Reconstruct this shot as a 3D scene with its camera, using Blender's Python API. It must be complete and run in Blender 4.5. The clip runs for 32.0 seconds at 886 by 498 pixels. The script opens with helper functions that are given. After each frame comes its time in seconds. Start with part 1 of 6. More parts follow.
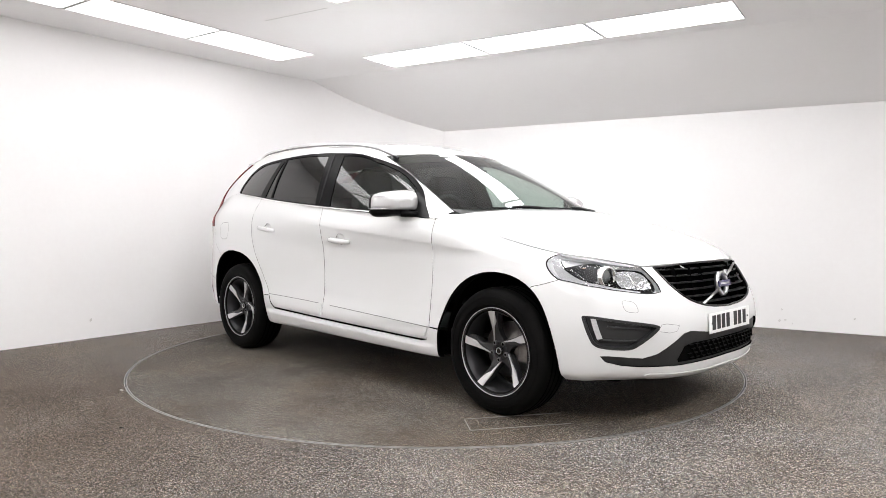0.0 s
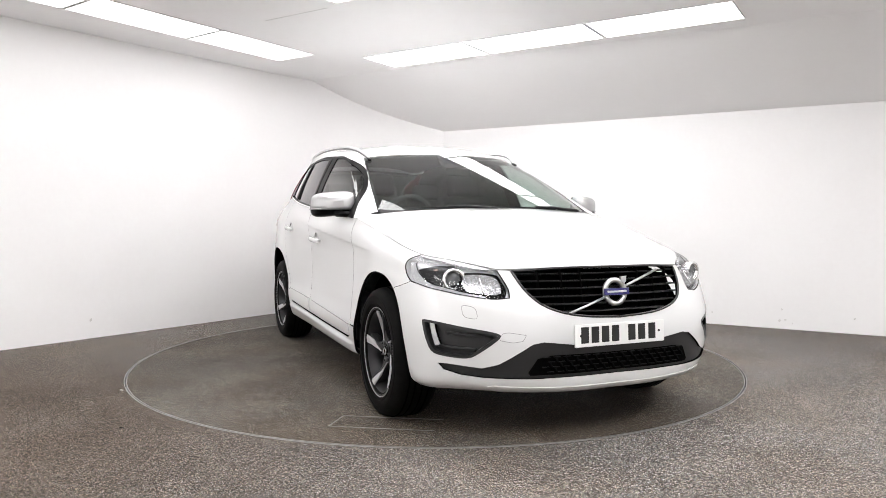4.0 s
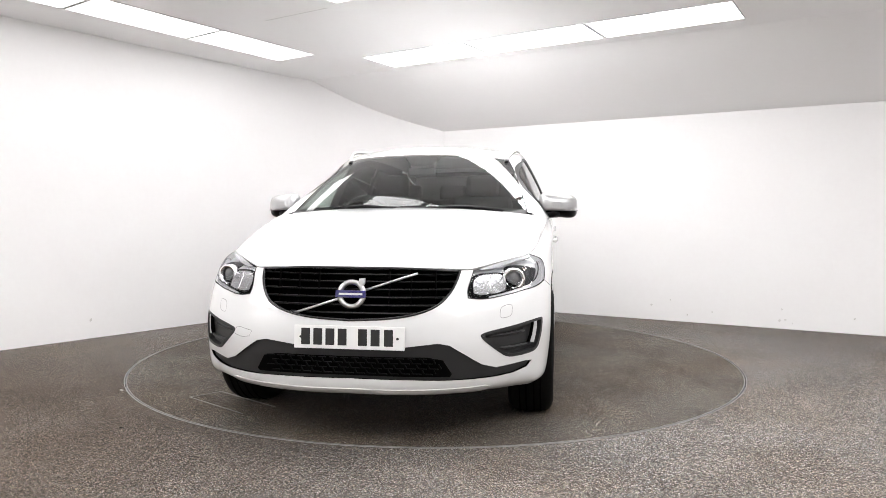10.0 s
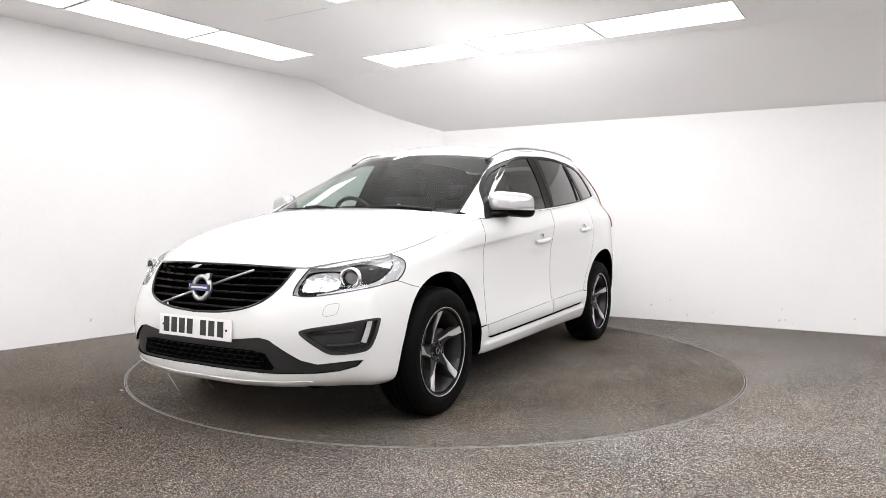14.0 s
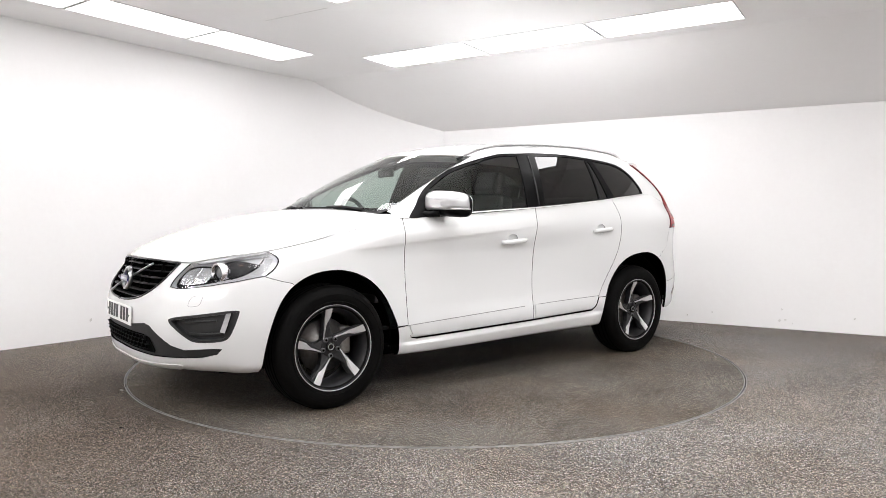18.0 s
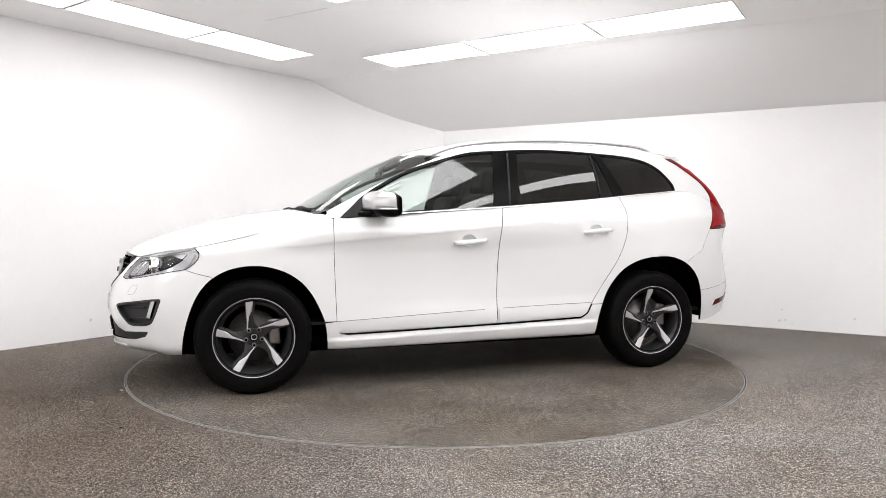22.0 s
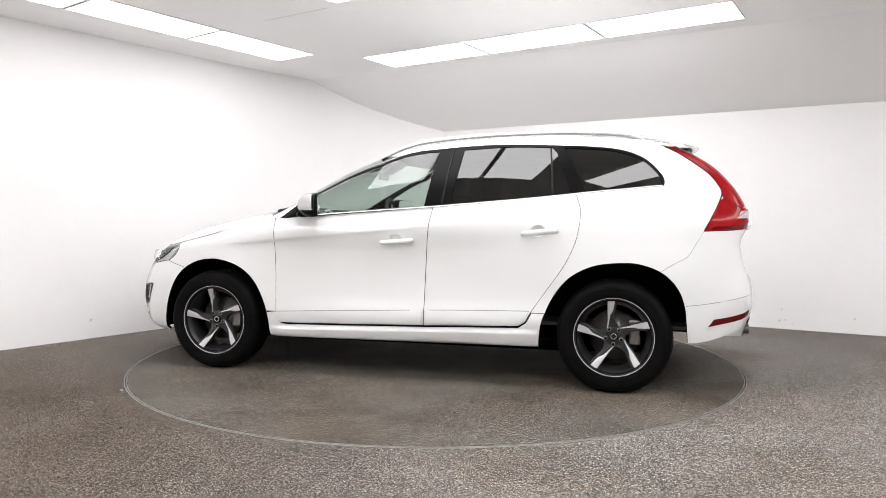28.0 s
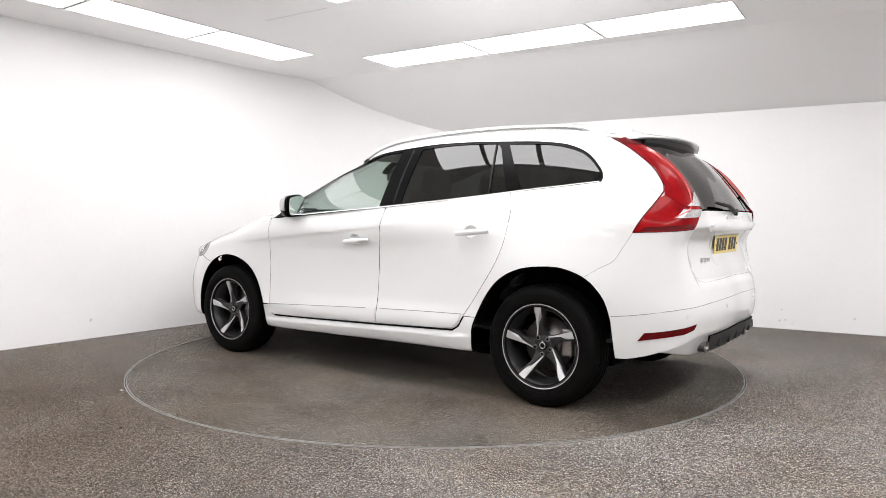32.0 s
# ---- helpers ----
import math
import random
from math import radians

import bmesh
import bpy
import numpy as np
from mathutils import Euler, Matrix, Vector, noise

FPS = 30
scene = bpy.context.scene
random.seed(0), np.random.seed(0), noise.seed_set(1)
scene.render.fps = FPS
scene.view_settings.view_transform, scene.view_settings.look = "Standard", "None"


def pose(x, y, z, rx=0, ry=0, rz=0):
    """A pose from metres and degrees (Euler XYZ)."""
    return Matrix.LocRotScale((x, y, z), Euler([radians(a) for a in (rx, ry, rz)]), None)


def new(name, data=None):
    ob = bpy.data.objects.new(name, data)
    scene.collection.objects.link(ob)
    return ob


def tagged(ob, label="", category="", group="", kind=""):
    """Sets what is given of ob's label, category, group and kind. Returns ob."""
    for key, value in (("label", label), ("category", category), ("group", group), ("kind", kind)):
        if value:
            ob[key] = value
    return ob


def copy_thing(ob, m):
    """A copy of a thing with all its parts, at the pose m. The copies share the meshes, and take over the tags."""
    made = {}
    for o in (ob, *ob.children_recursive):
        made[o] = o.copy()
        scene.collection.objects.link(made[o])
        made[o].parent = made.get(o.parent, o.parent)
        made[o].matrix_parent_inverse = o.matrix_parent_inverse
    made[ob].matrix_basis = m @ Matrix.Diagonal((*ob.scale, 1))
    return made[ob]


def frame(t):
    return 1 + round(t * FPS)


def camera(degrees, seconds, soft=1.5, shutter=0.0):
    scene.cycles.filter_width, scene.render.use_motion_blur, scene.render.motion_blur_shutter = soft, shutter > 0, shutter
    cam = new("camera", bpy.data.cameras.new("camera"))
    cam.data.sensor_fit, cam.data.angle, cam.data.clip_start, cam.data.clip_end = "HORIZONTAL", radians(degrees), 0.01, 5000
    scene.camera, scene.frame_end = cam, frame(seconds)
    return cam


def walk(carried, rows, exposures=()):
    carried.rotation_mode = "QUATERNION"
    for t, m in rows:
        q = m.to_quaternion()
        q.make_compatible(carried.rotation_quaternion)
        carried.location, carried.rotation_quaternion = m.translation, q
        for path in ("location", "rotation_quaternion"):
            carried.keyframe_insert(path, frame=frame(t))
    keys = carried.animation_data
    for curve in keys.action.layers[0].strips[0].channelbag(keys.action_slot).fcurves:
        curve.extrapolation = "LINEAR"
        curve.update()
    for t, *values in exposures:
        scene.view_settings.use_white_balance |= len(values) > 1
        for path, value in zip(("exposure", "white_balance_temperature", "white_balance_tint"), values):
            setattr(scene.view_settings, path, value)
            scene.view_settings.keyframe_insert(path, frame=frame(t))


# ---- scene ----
# Plan: a turntable of 2.23 m radius at the origin, a photo booth with three white walls in view,
# a flat ceiling at 2.68 m that slopes down to the low wall, and one camera that stands still.
CAM_EYE = (0.0, -5.4703, 1.0726)
cam = camera(64.53, 32.0, soft=0.85)
CAM_POSE = pose(*CAM_EYE, 87.523, -0.154, -0.487)
walk(cam, [(0.0, CAM_POSE), (32.0, CAM_POSE)], exposures=[(0.0, 0.0), (32.0, 0.0)])


def heading(t):
    """The car's heading on the turntable, in degrees, at t seconds."""
    s = (t - 16.0) / 16.0
    return -131.477 - 86.147 * s + 0.639 * s ** 2 + 0.615 * s ** 3


CAR_SHIFT = (0.0218, -0.0361)   # the car's middle, off the turntable's axis, in the car's own axes

# ---- light ----
world = bpy.data.worlds.new("world")
scene.world = world
world.use_nodes = True
world.node_tree.nodes["Background"].inputs[0].default_value = (0.9, 0.92, 1.0, 1)
world.node_tree.nodes["Background"].inputs[1].default_value = 0.02
PANEL_LIGHT = {"tall": 4.2, "far": 11.8, "near": 7.8, "side": 17.5, "back": 8.2, "left": 22.5}   # side, back and left are added fill; strengths set until the brightness fits

# ---- materials ----
def material(name, color, rough=0.5, metal=0.0, coat=0.0, spec=0.5, grain=None, bump=0.0, scale=30.0, speck=0.0, emit=0.0,
             transmission=0.0, coat_rough=0.03):
    """A principled material; grain: a second colour mixed in by noise at two scales."""
    m = bpy.data.materials.new(name)
    m.use_nodes = True
    nt = m.node_tree
    b = nt.nodes["Principled BSDF"]
    b.inputs["Base Color"].default_value = (*color, 1)
    b.inputs["Roughness"].default_value = rough
    b.inputs["Metallic"].default_value = metal
    b.inputs["Coat Weight"].default_value = coat
    b.inputs["Coat Roughness"].default_value = coat_rough
    b.inputs["Specular IOR Level"].default_value = spec
    b.inputs["Transmission Weight"].default_value = transmission
    if emit:
        b.inputs["Emission Color"].default_value = (*color, 1)
        b.inputs["Emission Strength"].default_value = emit
    if grain or bump:
        tc = nt.nodes.new("ShaderNodeTexCoord")
        fine = nt.nodes.new("ShaderNodeTexNoise")
        fine.inputs["Scale"].default_value = scale
        fine.inputs["Detail"].default_value = 6.0
        nt.links.new(tc.outputs["Object"], fine.inputs["Vector"])
        if grain:
            wide = nt.nodes.new("ShaderNodeTexNoise")
            wide.inputs["Scale"].default_value = scale / 14.0
            wide.inputs["Detail"].default_value = 3.0
            nt.links.new(tc.outputs["Object"], wide.inputs["Vector"])
            both = nt.nodes.new("ShaderNodeMath")
            both.operation = "MULTIPLY_ADD"
            nt.links.new(fine.outputs["Fac"], both.inputs[0])
            both.inputs[1].default_value = 0.6
            nt.links.new(wide.outputs["Fac"], both.inputs[2])
            ramp = nt.nodes.new("ShaderNodeValToRGB")
            ramp.color_ramp.elements[0].position = 0.55
            ramp.color_ramp.elements[0].color = (*color, 1)
            ramp.color_ramp.elements[1].position = 1.05 if not speck else 0.9
            ramp.color_ramp.elements[1].color = (*grain, 1)
            nt.links.new(both.outputs[0], ramp.inputs["Fac"])
            nt.links.new(ramp.outputs["Color"], b.inputs["Base Color"])
        if bump:
            bp = nt.nodes.new("ShaderNodeBump")
            bp.inputs["Strength"].default_value = bump
            bp.inputs["Distance"].default_value = 0.004
            nt.links.new(fine.outputs["Fac"], bp.inputs["Height"])
            nt.links.new(bp.outputs["Normal"], b.inputs["Normal"])
    return m


def glass_material(name, tint, gloss=1.0, straight=0.06):
    """A thin tinted pane: light passes tinted, the surface mirrors by Fresnel."""
    m = bpy.data.materials.new(name)
    m.use_nodes = True
    nt = m.node_tree
    nt.nodes.remove(nt.nodes["Principled BSDF"])
    clear = nt.nodes.new("ShaderNodeBsdfTransparent")
    clear.inputs["Color"].default_value = (*tint, 1)
    mirror = nt.nodes.new("ShaderNodeBsdfGlossy")
    mirror.inputs["Roughness"].default_value = 0.0
    mirror.inputs["Color"].default_value = (gloss, gloss, gloss, 1)
    facing = nt.nodes.new("ShaderNodeLayerWeight")
    facing.inputs["Blend"].default_value = 0.5
    power = nt.nodes.new("ShaderNodeMath")
    power.operation = "POWER"
    power.inputs[1].default_value = 5.0
    nt.links.new(facing.outputs["Facing"], power.inputs[0])
    fres = nt.nodes.new("ShaderNodeMath")
    fres.operation = "MULTIPLY_ADD"
    fres.inputs[1].default_value, fres.inputs[2].default_value = 0.98 - straight, straight
    nt.links.new(power.outputs[0], fres.inputs[0])
    mix = nt.nodes.new("ShaderNodeMixShader")
    nt.links.new(fres.outputs[0], mix.inputs["Fac"])
    nt.links.new(clear.outputs[0], mix.inputs[1])
    nt.links.new(mirror.outputs[0], mix.inputs[2])
    nt.links.new(mix.outputs[0], nt.nodes["Material Output"].inputs["Surface"])
    return m


def floor_material(name, tone, warm=0.0, stained=0.72, dirty=0.68, stain_shade=None):
    """Resin-bound aggregate: small stones in grey, brown and white, with traffic stains."""
    m = bpy.data.materials.new(name)
    m.use_nodes = True
    nt = m.node_tree
    b = nt.nodes["Principled BSDF"]
    tc = nt.nodes.new("ShaderNodeTexCoord")
    stones = nt.nodes.new("ShaderNodeTexVoronoi")
    stones.inputs["Scale"].default_value = 265.0
    nt.links.new(tc.outputs["Object"], stones.inputs["Vector"])
    sep = nt.nodes.new("ShaderNodeSeparateColor")
    nt.links.new(stones.outputs["Color"], sep.inputs["Color"])
    ramp = nt.nodes.new("ShaderNodeValToRGB")
    cr = ramp.color_ramp
    cr.elements[0].position, cr.elements[0].color = 0.0, (0.026 * tone, 0.0235 * tone, 0.021 * tone, 1)
    cr.elements[1].position, cr.elements[1].color = 1.0, (0.44 * tone, 0.415 * tone, 0.39 * tone, 1)
    for pos, c in ((0.35, (0.058, 0.0515, 0.0455)), (0.7, (0.138, 0.126, 0.1135)), (0.88, (0.265, 0.248, 0.228))):
        e = cr.elements.new(pos)
        e.color = (c[0] * tone * (1 + warm * 0.5), c[1] * tone, c[2] * tone * (1 - warm), 1)
    nt.links.new(sep.outputs["Red"], ramp.inputs["Fac"])
    # single stones in reddish, bluish and greenish greys
    tint = nt.nodes.new("ShaderNodeMix")
    tint.data_type, tint.blend_type = "RGBA", "OVERLAY"
    tint.inputs["Factor"].default_value = 0.18
    nt.links.new(ramp.outputs["Color"], tint.inputs[6])
    hue = nt.nodes.new("ShaderNodeCombineColor")
    nt.links.new(sep.outputs["Green"], hue.inputs["Red"])
    hue.inputs["Green"].default_value = 0.5
    nt.links.new(sep.outputs["Blue"], hue.inputs["Blue"])
    nt.links.new(hue.outputs["Color"], tint.inputs[7])
    stain = nt.nodes.new("ShaderNodeTexNoise")
    stain.inputs["Scale"].default_value = 1.3
    stain.inputs["Detail"].default_value = 8.0
    stain.inputs["Roughness"].default_value = 0.65
    nt.links.new(tc.outputs["Object"], stain.inputs["Vector"])
    sr = nt.nodes.new("ShaderNodeMapRange")
    sr.inputs["From Min"].default_value, sr.inputs["From Max"].default_value = 0.3, 0.7
    sr.inputs["To Min"].default_value, sr.inputs["To Max"].default_value = stained, 1.12
    nt.links.new(stain.outputs["Fac"], sr.inputs["Value"])
    # brown tyre dirt in wide patches
    dirt = nt.nodes.new("ShaderNodeTexNoise")
    dirt.inputs["Scale"].default_value = 0.8
    dirt.inputs["Detail"].default_value = 7.0
    nt.links.new(tc.outputs["Object"], dirt.inputs["Vector"])
    dr = nt.nodes.new("ShaderNodeMapRange")
    dr.inputs["From Min"].default_value, dr.inputs["From Max"].default_value = 0.4, dirty
    nt.links.new(dirt.outputs["Fac"], dr.inputs["Value"])
    brown = nt.nodes.new("ShaderNodeMix")
    brown.data_type, brown.blend_type = "RGBA", "MULTIPLY"
    brown.inputs[7].default_value = (0.90, 0.82, 0.74, 1)
    nt.links.new(dr.outputs["Result"], brown.inputs["Factor"])
    nt.links.new(tint.outputs[2], brown.inputs[6])
    mul = nt.nodes.new("ShaderNodeMix")
    mul.data_type, mul.blend_type = "RGBA", "MULTIPLY"
    mul.inputs["Factor"].default_value = 1.0
    nt.links.new(brown.outputs[2], mul.inputs[6])
    nt.links.new(sr.outputs["Result"], mul.inputs[7])
    # clumps of lighter and darker stones
    clump = nt.nodes.new("ShaderNodeTexNoise")
    clump.inputs["Scale"].default_value = 85.0
    clump.inputs["Detail"].default_value = 4.0
    clump.inputs["Roughness"].default_value = 0.7
    nt.links.new(tc.outputs["Object"], clump.inputs["Vector"])
    cm = nt.nodes.new("ShaderNodeMapRange")
    cm.inputs["From Min"].default_value, cm.inputs["From Max"].default_value = 0.3, 0.7
    cm.inputs["To Min"].default_value, cm.inputs["To Max"].default_value = 0.68, 1.36
    nt.links.new(clump.outputs["Fac"], cm.inputs["Value"])
    last = nt.nodes.new("ShaderNodeMix")
    last.data_type, last.blend_type = "RGBA", "MULTIPLY"
    last.inputs["Factor"].default_value = 1.0
    nt.links.new(mul.outputs[2], last.inputs[6])
    nt.links.new(cm.outputs["Result"], last.inputs[7])
    top = last
    if stain_shade:
        # one wide ragged brown stain, darkened further to offset the light there: (x, y, reach in x, reach in y)
        away = nt.nodes.new("ShaderNodeMapping")
        away.inputs["Location"].default_value = (-stain_shade[0] / stain_shade[2], -stain_shade[1] / stain_shade[3], 0)
        away.inputs["Scale"].default_value = (1 / stain_shade[2], 1 / stain_shade[3], 1)
        nt.links.new(tc.outputs["Object"], away.inputs["Vector"])
        far = nt.nodes.new("ShaderNodeVectorMath")
        far.operation = "LENGTH"
        nt.links.new(away.outputs[0], far.inputs[0])
        ragged = nt.nodes.new("ShaderNodeMath")
        ragged.operation = "MULTIPLY_ADD"
        ragged.inputs[1].default_value = 1.1
        nt.links.new(dirt.outputs["Fac"], ragged.inputs[0])
        nt.links.new(far.outputs["Value"], ragged.inputs[2])
        edge = nt.nodes.new("ShaderNodeMapRange")
        edge.inputs["From Min"].default_value, edge.inputs["From Max"].default_value = 1.05, 1.75
        edge.inputs["To Min"].default_value, edge.inputs["To Max"].default_value = 1.0, 0.0
        nt.links.new(ragged.outputs[0], edge.inputs["Value"])
        top = nt.nodes.new("ShaderNodeMix")
        top.data_type, top.blend_type = "RGBA", "MULTIPLY"
        top.inputs[7].default_value = (0.58, 0.52, 0.465, 1)
        nt.links.new(edge.outputs["Result"], top.inputs["Factor"])
        nt.links.new(last.outputs[2], top.inputs[6])
    nt.links.new(top.outputs[2], b.inputs["Base Color"])
    b.inputs["Roughness"].default_value = 0.8
    b.inputs["Specular IOR Level"].default_value = 0.12
    bp = nt.nodes.new("ShaderNodeBump")
    bp.inputs["Strength"].default_value = 0.5
    bp.inputs["Distance"].default_value = 0.003
    nt.links.new(stones.outputs["Distance"], bp.inputs["Height"])
    nt.links.new(bp.outputs["Normal"], b.inputs["Normal"])
    return m


WALL_PAINT = material("wall_paint", (0.94, 0.935, 0.935), 0.6, grain=(0.92, 0.91, 0.91), bump=0.06, scale=25.0)
CEILING_PAINT = material("ceiling_paint", (0.955, 0.95, 0.95), 0.7, grain=(0.94, 0.93, 0.93), bump=0.05, scale=20.0)
# the left stain's colour also takes down the light on that side
AGGREGATE = floor_material("aggregate_floor", 1.42, -0.03, stain_shade=(-3.1, -2.1, 2.8, 2.2))
TURN_AGGREGATE = floor_material("turntable_aggregate", 1.06, 0.04, 0.50, 0.62)
PANEL_GLOW = {k: material("panel_diffuser", (1.0, 0.985, 0.99), 0.5, emit=v) for k, v in PANEL_LIGHT.items()}
WHITE_FRAME = material("panel_frame", (0.5, 0.49, 0.49), 0.6)
STEEL_EDGE = material("steel_edge", (0.40, 0.395, 0.39), 0.5, metal=0.4, grain=(0.24, 0.23, 0.22), scale=9.0)
FLECK_PALE = material("pale_grit", (0.62, 0.60, 0.56), 0.8)
DARK_GAP = material("dark_gap", (0.02, 0.018, 0.016), 0.9)
WHITE_PAINT = material("white_car_paint", (0.72, 0.725, 0.725), 0.35, coat=1.0, coat_rough=0.1)
BLACK_TRIM = material("black_trim", (0.008, 0.008, 0.0085), 0.45, spec=0.3, bump=0.05, scale=400.0)
GLOSS_BLACK = material("gloss_black", (0.008, 0.008, 0.009), 0.12)
BACKING = material("black_backing", (0.002, 0.002, 0.002), 0.9, spec=0.03)
SURROUND_BLACK = material("window_surround_black", (0.003, 0.003, 0.0033), 0.3, spec=0.08)
LIP_SILVER = material("lip_silver", (0.66, 0.655, 0.65), 0.4, metal=0.25, coat=0.5)
GREY_PLASTIC = material("grey_plastic", (0.015, 0.0153, 0.016), 0.5, bump=0.08, scale=500.0)
CHROME = material("chrome", (0.82, 0.82, 0.83), 0.1, metal=1.0)
BRIGHT_TRIM = material("bright_trim", (0.80, 0.80, 0.80), 0.35, metal=0.35)
SATIN_SILVER = material("satin_silver", (0.62, 0.63, 0.64), 0.32, metal=1.0)
RUBBER = material("tyre_rubber", (0.0025, 0.0025, 0.0026), 0.6, spec=0.06, bump=0.1, scale=120.0, grain=(0.005, 0.0047, 0.0045))
ALLOY_GREY = material("alloy_grey", (0.028, 0.028, 0.030), 0.3, metal=0.3)
BARREL_GREY = material("rim_barrel", (0.026, 0.026, 0.028), 0.33, metal=0.5)
ALLOY_CUT = material("alloy_machined", (0.64, 0.64, 0.65), 0.32, metal=0.5, bump=0.03, scale=200.0)
PIPE_STEEL = material("tailpipe_steel", (0.24, 0.235, 0.23), 0.35, metal=0.9, grain=(0.12, 0.11, 0.10), scale=40.0)
BRAKE_STEEL = material("brake_steel", (0.30, 0.29, 0.28), 0.4, metal=0.9, grain=(0.18, 0.16, 0.15), scale=60.0)
CLEAR_GLASS = glass_material("green_tint_glass", (0.62, 0.70, 0.66))
PRIVACY_GLASS = glass_material("privacy_glass", (0.022, 0.024, 0.022))
LAMP_GLASS = glass_material("lamp_glass", (0.93, 0.94, 0.95), gloss=0.45, straight=0.04)
RED_LENS = material("red_lens", (0.12, 0.001, 0.003), 0.3, spec=0.06, coat=0.16, coat_rough=0.0, grain=(0.40, 0.006, 0.008), scale=9.0)
DARK_RED = material("dark_red_lens", (0.10, 0.001, 0.003), 0.2, spec=0.1, coat=0.5, coat_rough=0.0)
CLOTH = material("charcoal_cloth", (0.022, 0.022, 0.023), 0.85, bump=0.2, scale=300.0)
CABIN = material("cabin_plastic", (0.02, 0.02, 0.021), 0.6)
HEADLINER = material("headliner", (0.35, 0.34, 0.32), 0.9)
PLATE_WHITE = material("plate_white", (0.82, 0.82, 0.81), 0.4)
PLATE_YELLOW = material("plate_yellow", (0.78, 0.62, 0.2), 0.4)
PLATE_BLACK = material("plate_black", (0.012, 0.012, 0.012), 0.5)
BLUE_ENAMEL = material("blue_enamel", (0.013, 0.012, 0.115), 0.25, coat=1.0)
AMBER = material("amber_lens", (0.46, 0.33, 0.26), 0.2)
CLEAR_STRIPED = material("ribbed_clear_lens", (0.62, 0.60, 0.60), 0.2, coat=1.0, grain=(0.25, 0.24, 0.24), scale=90.0)
CAP_SILVER = material("mirror_cap_silver", (0.50, 0.505, 0.51), 0.3, metal=0.6, coat=0.5)
MIRROR_GLASS = material("mirror_glass", (0.85, 0.86, 0.87), 0.02, metal=1.0)
REFLECTOR = material("lamp_reflector", (0.78, 0.78, 0.79), 0.28, metal=0.35, bump=0.3, scale=60.0)
LAMP_WHITE = material("lamp_light_guide", (0.58, 0.58, 0.59), 0.25, coat=1.0, grain=(0.42, 0.42, 0.43), scale=90.0)
DIFFUSER_GREY = material("diffuser_silver", (0.58, 0.58, 0.59), 0.38, metal=0.45)
MARKING = material("worn_white_line", (0.34, 0.33, 0.31), 0.7, grain=(0.16, 0.15, 0.14), scale=40.0)
GUIDE_RED = material("guide_red", (0.62, 0.06, 0.06), 0.15, coat=1.0)

# for seams, and for shade drawn as colour under rails and at door creases
SEAM_SHADE_GREY = material("seam_shade_grey", (0.25, 0.25, 0.25), 0.8)


# ---- building blocks ----
def part(name, data, mat, parent=None, label=""):
    """Links a bmesh (or a finished mesh) as one mesh object, under a thing or a part."""
    if isinstance(data, bmesh.types.BMesh):
        me = bpy.data.meshes.new(name)
        data.to_mesh(me)
        data.free()
    else:
        me = data
    if mat is not None and not me.materials:
        me.materials.append(mat)
    ob = new(name, me)
    ob.parent = parent
    if label:
        ob["label"] = label
    return ob


def empty(name, label, category, group="", kind=""):
    return tagged(new(name), label, category, group, kind)


def from_lists(verts, faces, smooth=False):
    me = bpy.data.meshes.new("mesh")
    me.from_pydata([tuple(v) for v in verts], [], faces)
    if smooth:
        me.shade_smooth()
    me.update()
    return me


def box_bm(size, at=(0, 0, 0), bevel=0.0, segs=2, rot=None):
    bm = bmesh.new()
    bmesh.ops.create_cube(bm, size=1.0)
    bmesh.ops.scale(bm, vec=size, verts=bm.verts)
    if bevel:
        bmesh.ops.bevel(bm, geom=bm.edges[:], offset=bevel, segments=segs, profile=0.5, affect="EDGES")
    m = Matrix.Translation(at) @ (rot.to_4x4() if rot else Matrix())
    bmesh.ops.transform(bm, matrix=m, verts=bm.verts)
    return bm


def prism(points, z0, z1):
    """An upright prism over a plan outline (counter-clockwise)."""
    n = len(points)
    v = [(x, y, z0) for x, y in points] + [(x, y, z1) for x, y in points]
    f = [tuple(reversed(range(n))), tuple(range(n, 2 * n))]
    f += [(i, (i + 1) % n, n + (i + 1) % n, n + i) for i in range(n)]
    return from_lists(v, f)


def slab_between(a, b, thick, za, zb, base=-0.05):
    """A straight wall from a to b (plan), thick on its outer (left-hand) side; its top runs from za to zb."""
    a, b = Vector(a), Vector(b)
    d = (b - a).normalized()
    n = Vector((-d.y, d.x)) * thick
    p = [a, b, b + n, a + n]
    v = [(q.x, q.y, base) for q in p] + [(q.x, q.y, z) for q, z in zip(p, (za, zb, zb, za))]
    f = [(3, 2, 1, 0), (4, 5, 6, 7), (0, 1, 5, 4), (1, 2, 6, 5), (2, 3, 7, 6), (3, 0, 4, 7)]
    return from_lists(v, f)


# ---- the booth ----
HIGH, LOW = 2.68, 2.155
LEFT_END, CORNER_A, CORNER_B, RIGHT_END = (-4.75, -1.45), (-1.52, 2.82), (0.08, 3.31), (5.6, 0.05)
BACK_LEFT, BACK_RIGHT = (-4.75, -6.6), (5.6, -6.6)


